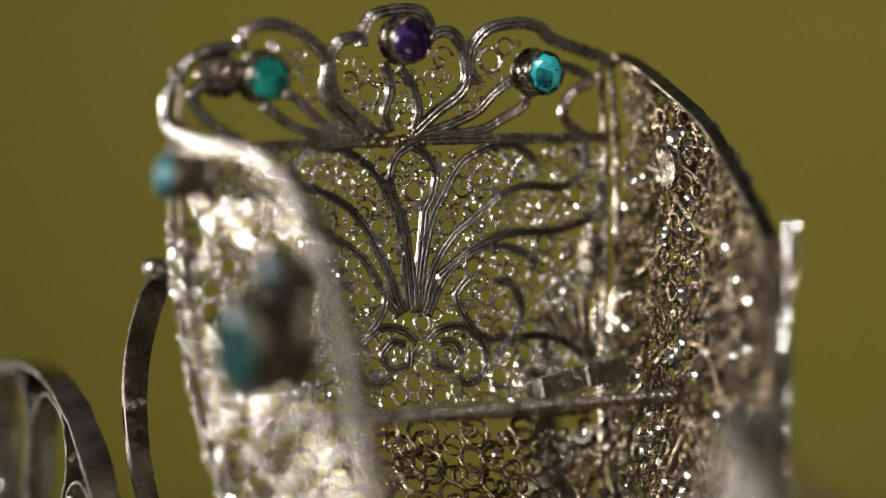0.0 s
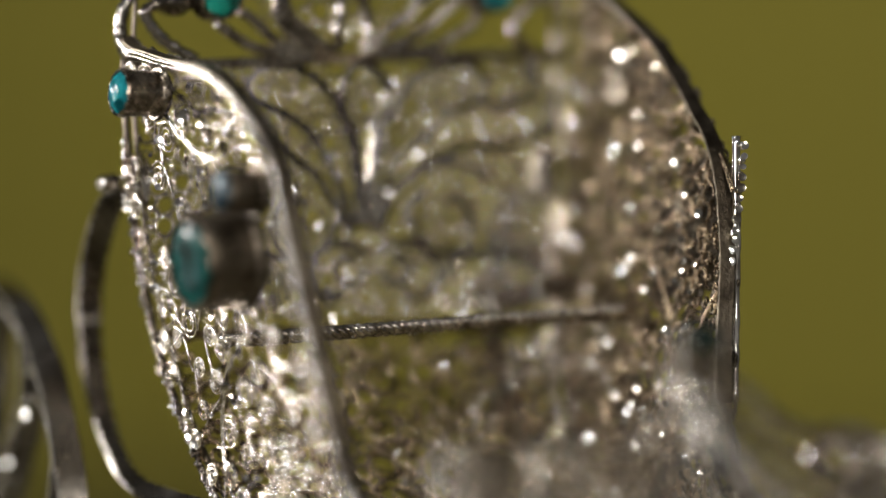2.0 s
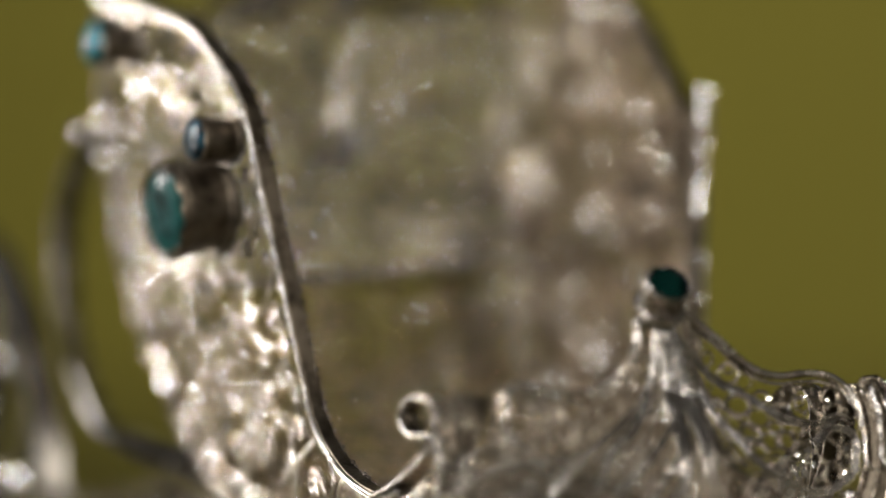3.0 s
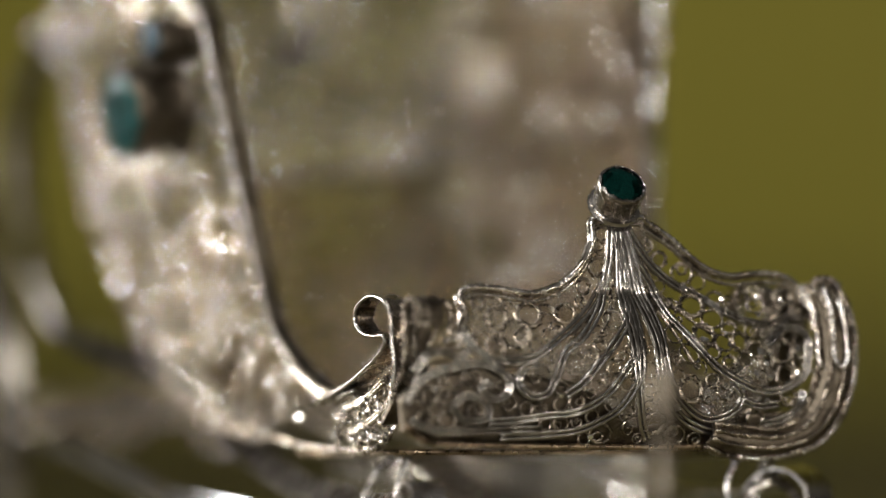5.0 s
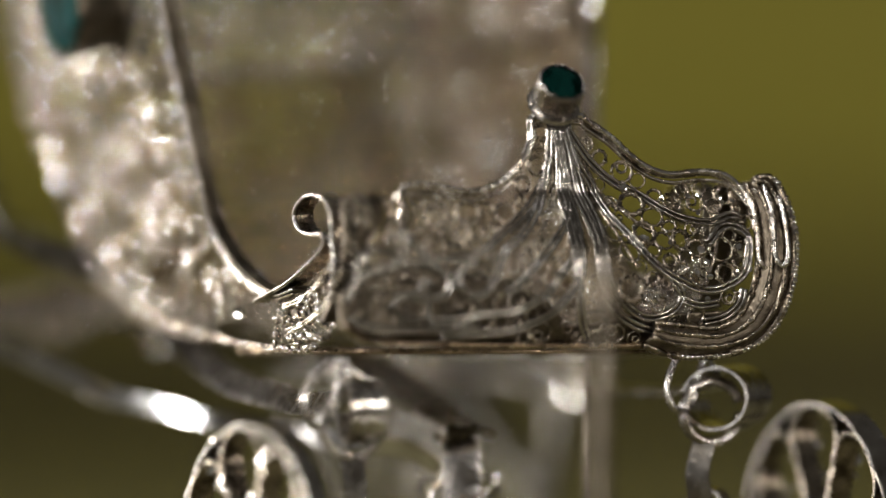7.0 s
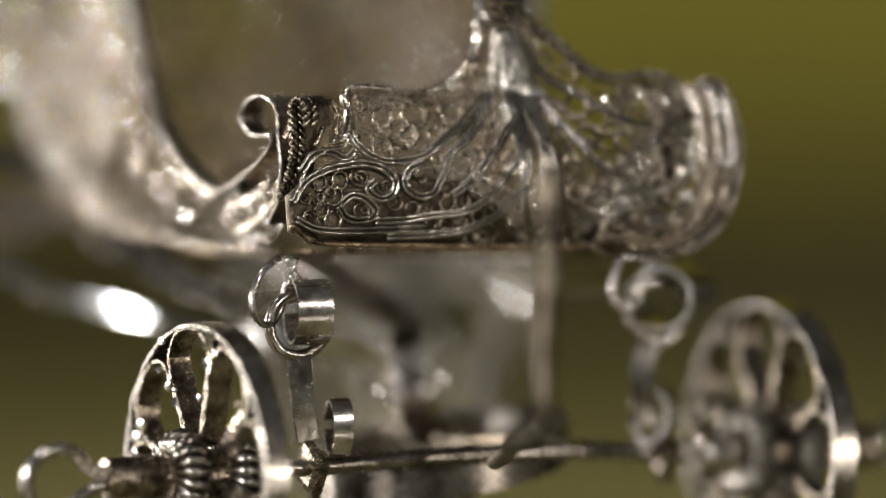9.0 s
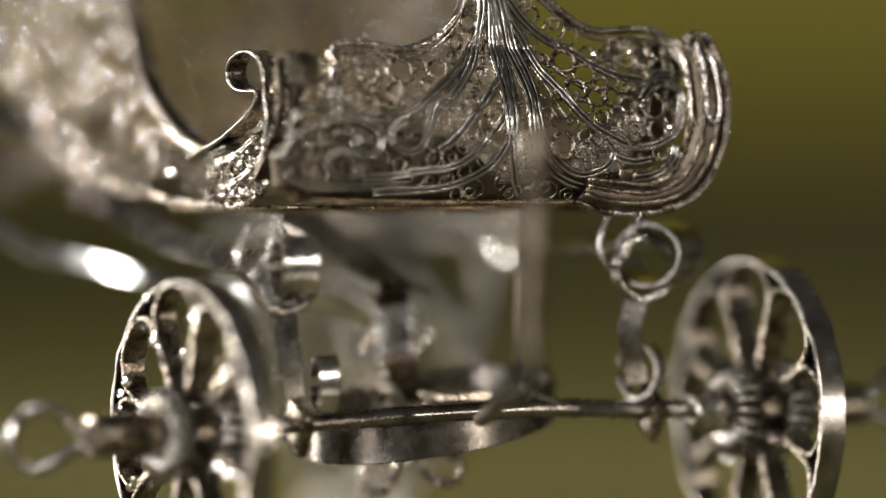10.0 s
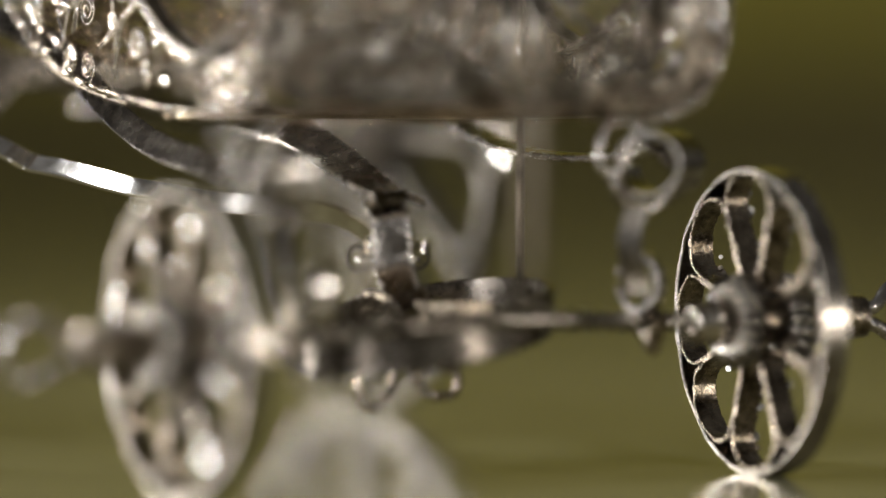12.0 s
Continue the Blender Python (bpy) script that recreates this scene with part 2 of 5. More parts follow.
# ---- table and backdrop ----
def slab(name, corners, z0, z1, mat, label, category):
    """A board with a softly broken edge; corners are metres to the right of and along the line of sight, counter-clockwise from the near left."""
    g = Geo()
    e = min(0.003, (z1 - z0) / 3)
    mid = np.mean(corners, 0)
    v = []
    for z, k in ((z0, e), (z0 + e, 0), (z1 - e, 0), (z1, e)):
        v += [np.array(along(*(np.array(c) - k * np.sign(np.array(c) - mid)), z)) / MM for c in corners]
    f = [(3, 2, 1, 0), (12, 13, 14, 15)]
    for i in range(3):
        f += [(i * 4 + k, i * 4 + (k + 1) % 4, i * 4 + 4 + (k + 1) % 4, i * 4 + 4 + k) for k in range(4)]
    g.add(v, f)
    return tagged(part(name, g, mat, None, "", False), label, category, kind="structure")


slab("ground", [(-0.26, -0.16), (0.26, -0.16), (0.26, 0.330), (-0.26, 0.330)], -0.02, 0, table_material(), "glossy dark olive lacquered table top", "table top")
slab("backdrop", [(-0.32, 0.374), (0.32, 0.374), (0.32, 0.380), (-0.32, 0.380)], -0.02, 0.30, backdrop_material("olive_backdrop_paper", (0.23, 0.195, 0.022), (0.27, 0.23, 0.03)),
     "plain olive green backdrop paper behind the table", "backdrop")
# dark strip added to imitate the shaded foot of the backdrop
slab("backdrop_foot_shade", [(-0.30, 0.334), (0.30, 0.334), (0.30, 0.346), (-0.30, 0.346)], -0.02, 0.0125, backdrop_material("foot_shade_paint", (0.064, 0.050, 0.008), (0.078, 0.062, 0.010)),
     "dark strip standing in for the shade at the foot of the backdrop", "rail")

# ---- profile of the carriage body ----
HALF_Z = [26, 38, 46, 55, 62, 80]
HALF_W = [14.8, 15.0, 16.0, 17.3, 18.0, 18.2]


def half_width(z):
    return np.interp(z, HALF_Z, HALF_W)


BACK_CURVE = spline([(52, 50), (51, 45.3), (48, 39.5), (43, 34), (35, 29.4), (23, 27.2), (10, 26.3)], 10)
BACK_LEN = np.concatenate([[0], np.cumsum(np.linalg.norm(np.diff(BACK_CURVE, axis=0), axis=1))])


def back_map(p):
    """(x, s) on the back panel to space; s is the height down to 50 and runs on along the curved bottom."""
    p = np.atleast_2d(p)
    d = np.maximum(50 - p[:, 1], 0)
    y = np.where(d > 0, np.interp(d, BACK_LEN, BACK_CURVE[:, 0]), 52.0)
    z = np.where(d > 0, np.interp(d, BACK_LEN, BACK_CURVE[:, 1]), p[:, 1])
    return np.stack([p[:, 0], y, z], 1)


def side_map(sign):
    def f(p):
        p = np.atleast_2d(p)
        return np.stack([sign * half_width(p[:, 1]) + (np.interp(p[:, 0], [26, 50], [1.1, 0.5]) if sign > 0 else 0), p[:, 0], p[:, 1]], 1)
    return f


def dash_map(p):
    """(a, z) on the dashboard: slightly turned, bulging forward low down, its ends curling forward."""
    p = np.atleast_2d(p)
    a, z = p[:, 0], p[:, 1]
    bulge = 2.6 * np.sin(np.clip((z - 25.5) / 12, 0, 1) * math.pi) * (1 - (a / 18) ** 2)
    return np.stack([1.8 + 0.99 * a, -0.3 - 0.10 * a - bulge - 1.0 * (np.abs(a) / 16.3) ** 4 + 0.12 * (z - 34), z], 1)


def inside(poly, q):
    x, y = q[:, 0], q[:, 1]
    px, py = poly[:, 0], poly[:, 1]
    qx, qy = np.roll(px, -1), np.roll(py, -1)
    c = np.zeros(len(q), int)
    for a, b, d, e in zip(px, py, qx, qy):
        cross = (b > y) != (e > y)
        xi = (d - a) * (y - b) / (e - b if e != b else 1e-9) + a
        c += cross & (x < xi)
    return c % 2 == 1


def pack(outline, lines, rmin, rmax, clear, tries, seed):
    """Circles that touch the ribs or one another inside an outline, as a filigree worker fills a cell."""
    rs = np.random.RandomState(seed)
    obstacles = np.concatenate([np.asarray(l) for l in lines] + [outline])[::2]
    lo, hi = outline.min(0), outline.max(0)
    cand = lo + rs.rand(tries, 2) * (hi - lo)
    cand = cand[inside(outline, cand)]
    out = np.zeros((0, 3))
    for i, c in enumerate(cand):
        top = rmax if i < len(cand) * 0.45 else rmin + 0.45 * (rmax - rmin)
        cap = rmin + (top - rmin) * rs.rand() ** 0.8
        for again in (0, 1):
            gap = np.hypot(obstacles[:, 0] - c[0], obstacles[:, 1] - c[1]) - clear
            k = gap.argmin()
            r, to = gap[k], obstacles[k]
            if len(out):
                g2 = np.hypot(out[:, 0] - c[0], out[:, 1] - c[1]) - out[:, 2]
                q = g2.argmin()
                if g2[q] < r:
                    r, to = g2[q], out[q, :2]
            if r > cap and not again:
                c = c + unit(to - c) * (r - cap)
            else:
                break
        if r >= rmin * 0.98:
            out = np.vstack([out, (c[0], c[1], min(r, cap * 1.02))])
    return out


def densify(line, step=0.25):
    line = np.asarray(line, float)
    seg = np.linalg.norm(np.diff(line, axis=0), axis=1)
    s = np.concatenate([[0], np.cumsum(seg)])
    q = np.linspace(0, s[-1], max(2, int(s[-1] / step)))
    return np.stack([np.interp(q, s, line[:, 0]), np.interp(q, s, line[:, 1])], 1)


# ---- filigree pieces: unit size, shared by all panels ----
def coil_mesh(name, kind, wire, mat):
    g = Geo()
    flat = lambda q: np.concatenate([q, np.zeros((len(q), 1))], 1)
    up = (0, 0, 1)

    def beaded(q, w, bead=0.28):
        sweep(g, flat(q), circle(w, 6, w * 1.35), False, up, 1 + bead * np.cos(np.arange(len(q)) * math.pi))
    if kind in ("ring", "thin_ring"):
        beaded(spiral(0, 0, 0.93, 0.93, 0.98, 0.4, 22), wire)
        ball(g, (0.93, 0.2, 0), wire * 1.6, 3, 6)
        ball(g, (-0.6, 0.74, 0), wire * 1.4, 3, 6)
    elif kind in ("arc", "thin_arc"):
        q = np.concatenate([spiral(0, 0, 0.94, 0.90, 0.62, 0.3, 22), spiral(-0.35, -0.30, 0.50, 0.30, 0.7, 4.0, 14)])
        beaded(q, wire)
        ball(g, (0.9, 0.3, 0), wire * 1.5, 3, 6)
    elif kind == "twin":
        beaded(spiral(0, 0, 0.94, 0.94, 0.98, 1.1, 20), wire)
        beaded(spiral(0.30, -0.24, 0.46, 0.46, 0.98, 2.0, 12), wire * 0.85)
        ball(g, (0.62, -0.5, 0), wire * 1.4, 3, 6)
    elif kind == "scroll":
        tube(g, flat(spiral(0, 0, 0.95, 0.22, 1.6, 0.3, 15)), wire, 5, ref=up, flat=1.3, rough=0.1)
        ball(g, (0.2, 0.05, 0), wire * 1.6, 3, 6)
    me = g.mesh(name)
    me.materials.append(mat)
    return me


WIRES = {"ring": 0.20, "thin_ring": 0.115, "arc": 0.19, "thin_arc": 0.12, "twin": 0.15, "scroll": 0.15}


@functools.lru_cache(maxsize=None)
def piece(kind, mat_name):
    return coil_mesh("filigree_" + kind, kind, WIRES[kind], bpy.data.materials[mat_name])


def fill(panel, mapping, circles, kinds, rs, limit=300, near=None, mat=None, askew=0.20, grainy=0.55, swell=1.1):
    """Sets one wire piece in each circle: the first ones as parts, the rest joined."""
    eps = 0.05
    order = np.argsort(-circles[:, 2]) if near is None else np.argsort(near(circles))
    rest, grains = Geo(), Geo()
    for i, k in enumerate(order):
        x, y, r = circles[k] * (1, 1, swell)
        kind = kinds[rs.randint(len(kinds))]
        o, ex, ey = mapping([(x, y)])[0], mapping([(x + eps, y)])[0], mapping([(x, y + eps)])[0]
        ax = unit(ex - o)
        az = unit(np.cross(ax, ey - o))
        ay = np.cross(az, ax)
        a = rs.rand() * 2 * math.pi
        bx, by = math.cos(a) * ax + math.sin(a) * ay, -math.sin(a) * ax + math.cos(a) * ay
        tilt = rs.normal(0, askew, 2)
        bz = unit(az + tilt[0] * ax + tilt[1] * ay)
        if i < limit:
            ob = new("filigree_" + kind, piece(kind, (mat or SILVER).name))
            ob.parent = panel
            m = Matrix.Identity(4)
            for c, vec in enumerate((bx * r, by * r, bz * min(r, 0.75))):
                for q in range(3):
                    m[q][c] = vec[q]
            m.translation = Vector(settle(o) * MM)
            ob.matrix_basis = m
        else:
            me = piece(kind, (mat or SILVER).name)
            co = np.empty(len(me.vertices) * 3)
            me.vertices.foreach_get("co", co)
            co = co.reshape(-1, 3) / MM
            v = o + co[:, :1] * bx * r + co[:, 1:2] * by * r + co[:, 2:] * bz * min(r, 0.75)
            rest.add(v, [list(p.vertices) for p in me.polygons])
    for i in range(len(circles)):
        x, y, r = circles[i]
        d = np.hypot(circles[:, 0] - x, circles[:, 1] - y) - circles[:, 2] - r
        for k in np.nonzero((d < 0.12) & (np.arange(len(circles)) > i))[0][:3]:
            q = r / (r + circles[k, 2])
            o = mapping([(x + (circles[k, 0] - x) * q, y + (circles[k, 1] - y) * q)])[0]
            if rs.rand() > grainy:
                ball(rest, o, 0.16 + 0.08 * rs.rand(), 3, 6)
                continue
            # a flattened grain of solder, lying a little askew
            ex, ey = mapping([(x + eps, y)])[0] - mapping([(x, y)])[0], mapping([(x, y + eps)])[0] - mapping([(x, y)])[0]
            h = 0.15 + 0.14 * rs.rand() ** 2
            lathe(grains, [(-0.16, h * 0.7), (-0.04, h), (0.10, h * 0.92), (0.16, h * 0.6)], o, unit(unit(np.cross(ex, ey)) + rs.normal(0, 0.28, 3)), 6)
    if rest.n:
        tagged(part("filigree_filling", rest, mat or SILVER, panel), kind="stuff")
    if grains.n:
        tagged(part("granulation", grains, mat if mat in (OXIDE, BROWN) else GRANULE, panel, "", False), kind="stuff")


def drops(parent, places, facing, rs, large=0.46, small=0.14, askew=0.26):
    """Flattened drops, like solder, with a slightly domed, polished face, added to catch lamp glints, lying more or
    less towards one side.
    """
    g = Geo()
    g.sharp = True
    for q in places:
        a = small + (large - small) * rs.rand() ** 1.3
        h = a * a / rs.uniform(2.2, 4.2)
        lathe(g, [(-0.12, a * 0.8), (0, a), (h * 0.55, a * 0.67), (h * 0.89, a * 0.33), (h, a * 0.06)], q, unit(unit(facing) + rs.normal(0, askew, 3)), 9)
    tagged(part("solder_drop", g, GRANULE, parent), kind="stuff")


def scatter(outline, count, rs):
    lo, hi = outline.min(0), outline.max(0)
    q = lo + rs.rand(count * 4, 2) * (hi - lo)
    return q[inside(outline, q)][:count]


def mirror(lines, x0):
    return [np.asarray(l) * (-1, 1) + (2 * x0, 0) for l in lines]


def ribs(panel, mapping, lines, r, flat, mat=None, normal=None, name="rib", double=0.0, rough=0.16, twist=0.0):
    """Each line a wire of its own, or a pair of parallel wires."""
    for line in lines:
        g = Geo()
        line = np.asarray(line, float)
        if double:
            if twist:
                line = densify(line, twist / 7)
            t = unit(np.gradient(line, axis=0))
            turn = np.arange(len(line)) * 2 * math.pi / 7 if twist else np.zeros(len(line))
            side = np.stack([-t[:, 1], t[:, 0]], 1) * double * np.cos(turn)[:, None]
            for s in (-1, 1):
                p = mapping(line + s * side) + s * double * np.sin(turn)[:, None] * np.asarray(normal)
                tube(g, p, r, 7, ref=normal, flat=flat, rough=rough, seed=len(panel.children))
        else:
            tube(g, mapping(line), r, 7, ref=normal, flat=flat, rough=rough, seed=len(panel.children))
        part(name, g, mat or SILVER_RIB, panel)


def gem_setting(body, at, axis, r, height, mat, label, dome=1.0, metal=None):
    """A cup of sheet silver with a scalloped lip, and the cut stone in it."""
    g = Geo()
    axis = unit(axis)
    ro = r * 1.12
    lathe(g, [(0, ro * 0.98), (0.15 * height, ro * 1.03), (0.2 * height, ro * 0.95), (0.8 * height, ro), (0.9 * height, ro * 1.05),
              (height, ro * 1.02), (height * 1.02, r * 1.02), (height * 0.86, r * 0.98), (height * 0.80, r * 0.3)], at, axis, 28)
    a = unit(np.cross(axis, (0.2, 0.3, 0.93) if abs(axis[2]) < 0.9 else (1, 0, 0)))
    b = np.cross(axis, a)
    ring = [np.asarray(at) + axis * height * 0.12 + ro * 1.04 * (math.cos(t) * a + math.sin(t) * b) for t in np.arange(40) * 2 * math.pi / 40]
    tube(g, ring, r * 0.09 + 0.05, 6, closed=True, ref=axis, rough=0.25)
    # thin lip, cut into scallops that are pressed over the stone
    lobes, m = 11, 88
    t = np.arange(m) * 2 * math.pi / m
    wave = 0.5 + 0.5 * np.cos(lobes * t + 0.4) + 0.12 * np.sin(2 * t)
    shell = []
    for h, q in ((height * 0.9, ro * 1.03 + 0 * t), (height + 0.05 * r, ro * 1.00 + 0 * t), (height + (0.07 + 0.07 * wave) * r, ro * (0.98 - 0.07 * wave)),
                 (height + (0.04 + 0.07 * wave) * r, ro * (0.95 - 0.08 * wave)), (height * 0.96, r * 0.99 + 0 * t)):
        shell.append(np.asarray(at) + axis * (h * np.ones(m))[:, None] + (q * np.cos(t))[:, None] * a + (q * np.sin(t))[:, None] * b)
    g.add(np.vstack(shell), [(i * m + k, i * m + (k + 1) % m, (i + 1) * m + (k + 1) % m, (i + 1) * m + k) for i in range(4) for k in range(m)])
    cup = part("gem_setting", g, metal or SILVER_DARK, body, "tarnished silver collet round a coloured stone")
    s = Geo()
    n = 8
    top = np.asarray(at) + axis * height
    rows_ = [(-0.55, 0.1, 0), (-0.10, 1.0, 0.5), (0.06, 1.0, 0.5), (0.06 + 0.24 * dome, 0.72, 0), (0.06 + 0.34 * dome, 0.42, 0.5)]
    v, f = [], []
    for h, q, off in rows_:
        for k in range(n):
            t = (k + off) * 2 * math.pi / n
            v.append(top + axis * h * r * 0.75 + r * q * (math.cos(t) * a + math.sin(t) * b))
    for i in range(len(rows_) - 1):
        for k in range(n):
            l = (k + 1) % n
            A, B, C, E = i * n + k, i * n + l, (i + 1) * n + k, (i + 1) * n + l
            up = rows_[i + 1][2] - rows_[i][2]
            if up == 0:
                f.append((A, B, E, C))
            elif up > 0:
                f += [(A, B, C), (B, E, C)]
            else:
                f += [(A, E, C), (A, B, E)]
    f += [tuple(range(n))[::-1], tuple((len(rows_) - 1) * n + k for k in range(n))]
    s.add(v, f)
    part("gem", s, mat, cup, label, False)
    return cup


# ---- the carriage body ----
body = thing("carriage_body", "silver filigree body of a miniature carriage set with coloured stones", "miniature carriage", at=(0, 0, 26))
body.location = (0, 0, 0)
RS = np.random.RandomState(7)
stance()


def back_panel():
    g = Geo()
    left = spline([(-17.6, 71.4), (-17.9, 66), (-17.6, 60), (-17.0, 55), (-16.2, 50), (-15.3, 44), (-14.8, 36), (-14.6, 22), (-14.6, 12)], 8)
    right = spline([(17.3, 70.8), (17.7, 65.5), (17.8, 60), (17.7, 55), (17.5, 50), (17.0, 45), (15.6, 38), (14.6, 24), (14.6, 12)], 8)
    n = (0, -1, 0.02)
    tube(g, back_map(densify(left, 0.5)), 0.22, 7, ref=n, flat=1.4, rough=0.35)
    panel = part("back_panel", g, OXIDE, body, "openwork filigree back with palmette wires and a scrolled crest")
    ribs(panel, back_map, [left + (0.75, 0)], 0.19, 1.4, OXIDE, n, "edge_wire", rough=0.3)
    ribs(panel, back_map, [right, right - (0.9, 0)], 0.24, 1.2, SILVER_DARK, n, "edge_wire", rough=0.4)
    # palmette: strands that rise from one stem, each a pair of smooth wires
    strands = [
        spline([(1.2, 65.5), (0.1, 64.8), (-0.4, 63.4), (-0.2, 62.1), (0.4, 60.9), (0.8, 59.6), (1.0, 58.3), (1.3, 56.4), (1.5, 53.6)]),
        spline([(1.2, 65.5), (2.4, 64.9), (3.2, 63.5), (3.0, 62.1), (2.4, 61.0), (2.2, 59.5), (1.9, 56.7), (1.7, 53.6)]),
        spline([(-6.3, 62.6), (-7.4, 62.8), (-8.0, 63.9), (-7.2, 65.0), (-5.6, 65.5), (-4.0, 65.2), (-2.4, 64.3), (-1.1, 63.0), (-0.5, 61.7), (0.1, 60.4), (0.6, 58.2), (1.1, 53.8)]),
        spline([(-7.4, 62.8), (-6.1, 62.4), (-4.5, 61.7), (-3.3, 60.8), (-2.2, 59.5), (-1.3, 58.0), (-0.6, 56.6), (0.7, 53.6)]),
        spline([(-12.4, 62.0), (-10.6, 62.4), (-8.6, 61.4), (-6.3, 60.0), (-4.9, 59.1), (-3.7, 58.4), (-2.4, 57.4), (-1.5, 56.0), (0.3, 53.4)]),
        spline([(10.6, 62.7), (11.2, 63.7), (10.8, 64.6), (9.4, 65.4), (7.9, 65.4), (6.7, 65.0), (5.4, 64.3), (4.5, 63.2), (3.8, 61.9), (3.1, 60.7), (2.6, 59.0), (2.2, 57.0), (1.8, 53.8)]),
        spline([(14.0, 65.0), (14.7, 64.7), (15.1, 63.6), (14.2, 62.6), (12.7, 62.3), (10.6, 62.5), (8.8, 62.0), (7.4, 61.1), (5.9, 60.0), (4.5, 58.9), (3.1, 56.8), (2.2, 53.8)]),
        spline([(16.3, 62.8), (16.5, 61.3), (15.7, 60.2), (14.2, 59.6), (12.4, 59.2), (10.3, 59.2), (8.1, 58.9), (6.3, 58.2), (4.7, 57.1), (3.3, 55.9), (2.4, 53.6)]),
        spline([(11.3, 57.0), (10.4, 57.6), (9.0, 58.1), (7.2, 58.2), (5.4, 57.4), (3.8, 55.9), (2.6, 53.4)]),
    ]
    volutes = [
        spline([(5.9, 56.1), (5.0, 55.1), (5.1, 54.0), (6.1, 52.5), (7.5, 51.6), (9.2, 52.0), (9.9, 52.8), (10.0, 54.2), (9.1, 55.6), (7.7, 55.6)]),
        spline([(2.5, 51.5), (3.4, 52.3), (5.1, 52.6), (6.6, 51.8), (7.3, 50.5), (7.0, 49.2), (5.8, 48.5), (4.6, 49.0)]),
        spline([(8.0, 49.8), (8.7, 51.1), (10.4, 51.7), (12.3, 51.7), (14.1, 51.0), (15.0, 50.3)]),
        spline([(3.0, 50.9), (3.2, 49.9), (4.4, 49.6), (5.2, 50.6), (4.5, 51.5), (3.4, 51.4)]),
    ]
    sheaf = [spline([(x0, 49.6), (x0 - 0.5 * k, 51.9), (x1, z1)]) for k, (x0, x1, z1) in
             enumerate(((16.1, 16.2, 54.4), (15.9, 15.2, 54.2), (15.8, 14.3, 54.1), (15.7, 13.3, 53.8), (15.6, 12.2, 54.3)))]
    low = [spiral(11.0, 48.2, 1.2, 0.5, 1.4, 0.6)]
    both = strands + volutes + mirror(volutes, 2.1)
    both = [l[(l[:, 0] > -16.6)] for l in both]
    ribs(panel, back_map, [l for l in both if len(l) > 3], 0.19, 1.3, STRIP, n, double=0.15, rough=0.12)
    ribs(panel, back_map, sheaf + low, 0.16, 1.3, SILVER, n, double=0.10, rough=0.05)
    bars = [spline([(-16.8, 65.5), (-8.1, 65.7), (-2.7, 65.8), (0.6, 65.8), (4.5, 65.9), (14.1, 65.8), (17.0, 65.9)])]
    bars += [densify([(-15.2, q), (15.2, q)], 2.0) for q in (46.3,)]
    ribs(panel, back_map, [densify(b, 1.0) for b in bars[:1]], 0.27, 1.3, normal=n, name="cross_bar", double=0.15, rough=0.06)
    ribs(panel, back_map, [densify(b, 1.0) for b in bars[1:]], 0.42, 1.3, BROWN, n, "cross_bar", rough=0.08)
    # crest of three lobes, a stone in each
    crest = [
        spline([(-12.3, 72.9), (-12.1, 73.7), (-10.7, 74.3), (-9.0, 74.2), (-7.2, 73.4), (-5.8, 72.2), (-5.4, 71.2), (-5.6, 70.0), (-5.3, 68.6), (-4.2, 67.3), (-2.4, 66.1)]),
        spline([(-2.4, 73.4), (-4.2, 73.1), (-5.0, 72.4), (-5.2, 71.4), (-5.1, 70.0), (-4.5, 68.8), (-2.7, 67.3), (-1.0, 66.2)]),
        spline([(2.9, 73.3), (3.9, 73.6), (4.8, 73.2), (5.5, 72.0), (5.7, 70.2), (5.0, 69.0), (3.2, 67.8), (1.4, 66.3)]),
        spline([(6.6, 69.8), (6.0, 70.6), (5.9, 71.6), (6.4, 72.8), (7.7, 73.8), (10.0, 74.1), (11.6, 73.7), (12.5, 72.9), (14.5, 72.2), (16.3, 71.6), (17.5, 70.9)]),
    ]
    stems = [
        spline([(-8.7, 69.4), (-7.6, 68.8), (-5.4, 67.0), (-1.8, 65.9)]), spline([(-10.6, 68.6), (-7.6, 66.8), (-4.5, 66.3), (-1.8, 65.7)]),
        spline([(10.7, 69.6), (10.2, 68.2), (8.6, 67.3), (6.8, 66.5), (3.6, 66.2), (0.5, 65.8)]), spline([(9.6, 70.2), (8.0, 69.2), (6.4, 67.8), (4.2, 66.9), (1.6, 66.2)]),
        spline([(-0.9, 71.5), (-0.4, 69.5), (-0.9, 67.9), (-0.4, 66.5)]), spline([(0.3, 71.1), (1.2, 69.9), (1.8, 68.2), (1.4, 66.5)]),
        spline([(13.0, 71.0), (14.6, 70.6), (15.6, 69.9), (14.1, 69.0), (13.4, 67.6), (14.1, 66.6), (15.0, 65.8), (15.2, 63.6)]),
    ]
    hood = [spline([(-2.7, 72.6), (-2.6, 73.5), (-2.3, 74.3), (-1.6, 74.9), (0.0, 75.2), (1.8, 75.1), (2.6, 74.3), (2.8, 73.2)])]
    corner = [spline([(-12.1, 72.8), (-13.9, 72.7), (-16.1, 72.0), (-17.8, 70.0), (-18.2, 68.2), (-17.8, 66.6), (-16.6, 65.6)]),
              spline([(-12.6, 69.9), (-14.6, 70.1), (-16.1, 69.6), (-15.8, 68.6), (-14.8, 67.5), (-13.4, 66.6), (-12.2, 66.0)])]
    ribs(panel, back_map, corner, 0.46, 1.1, STRIP, n, "corner_scroll", rough=0.14)
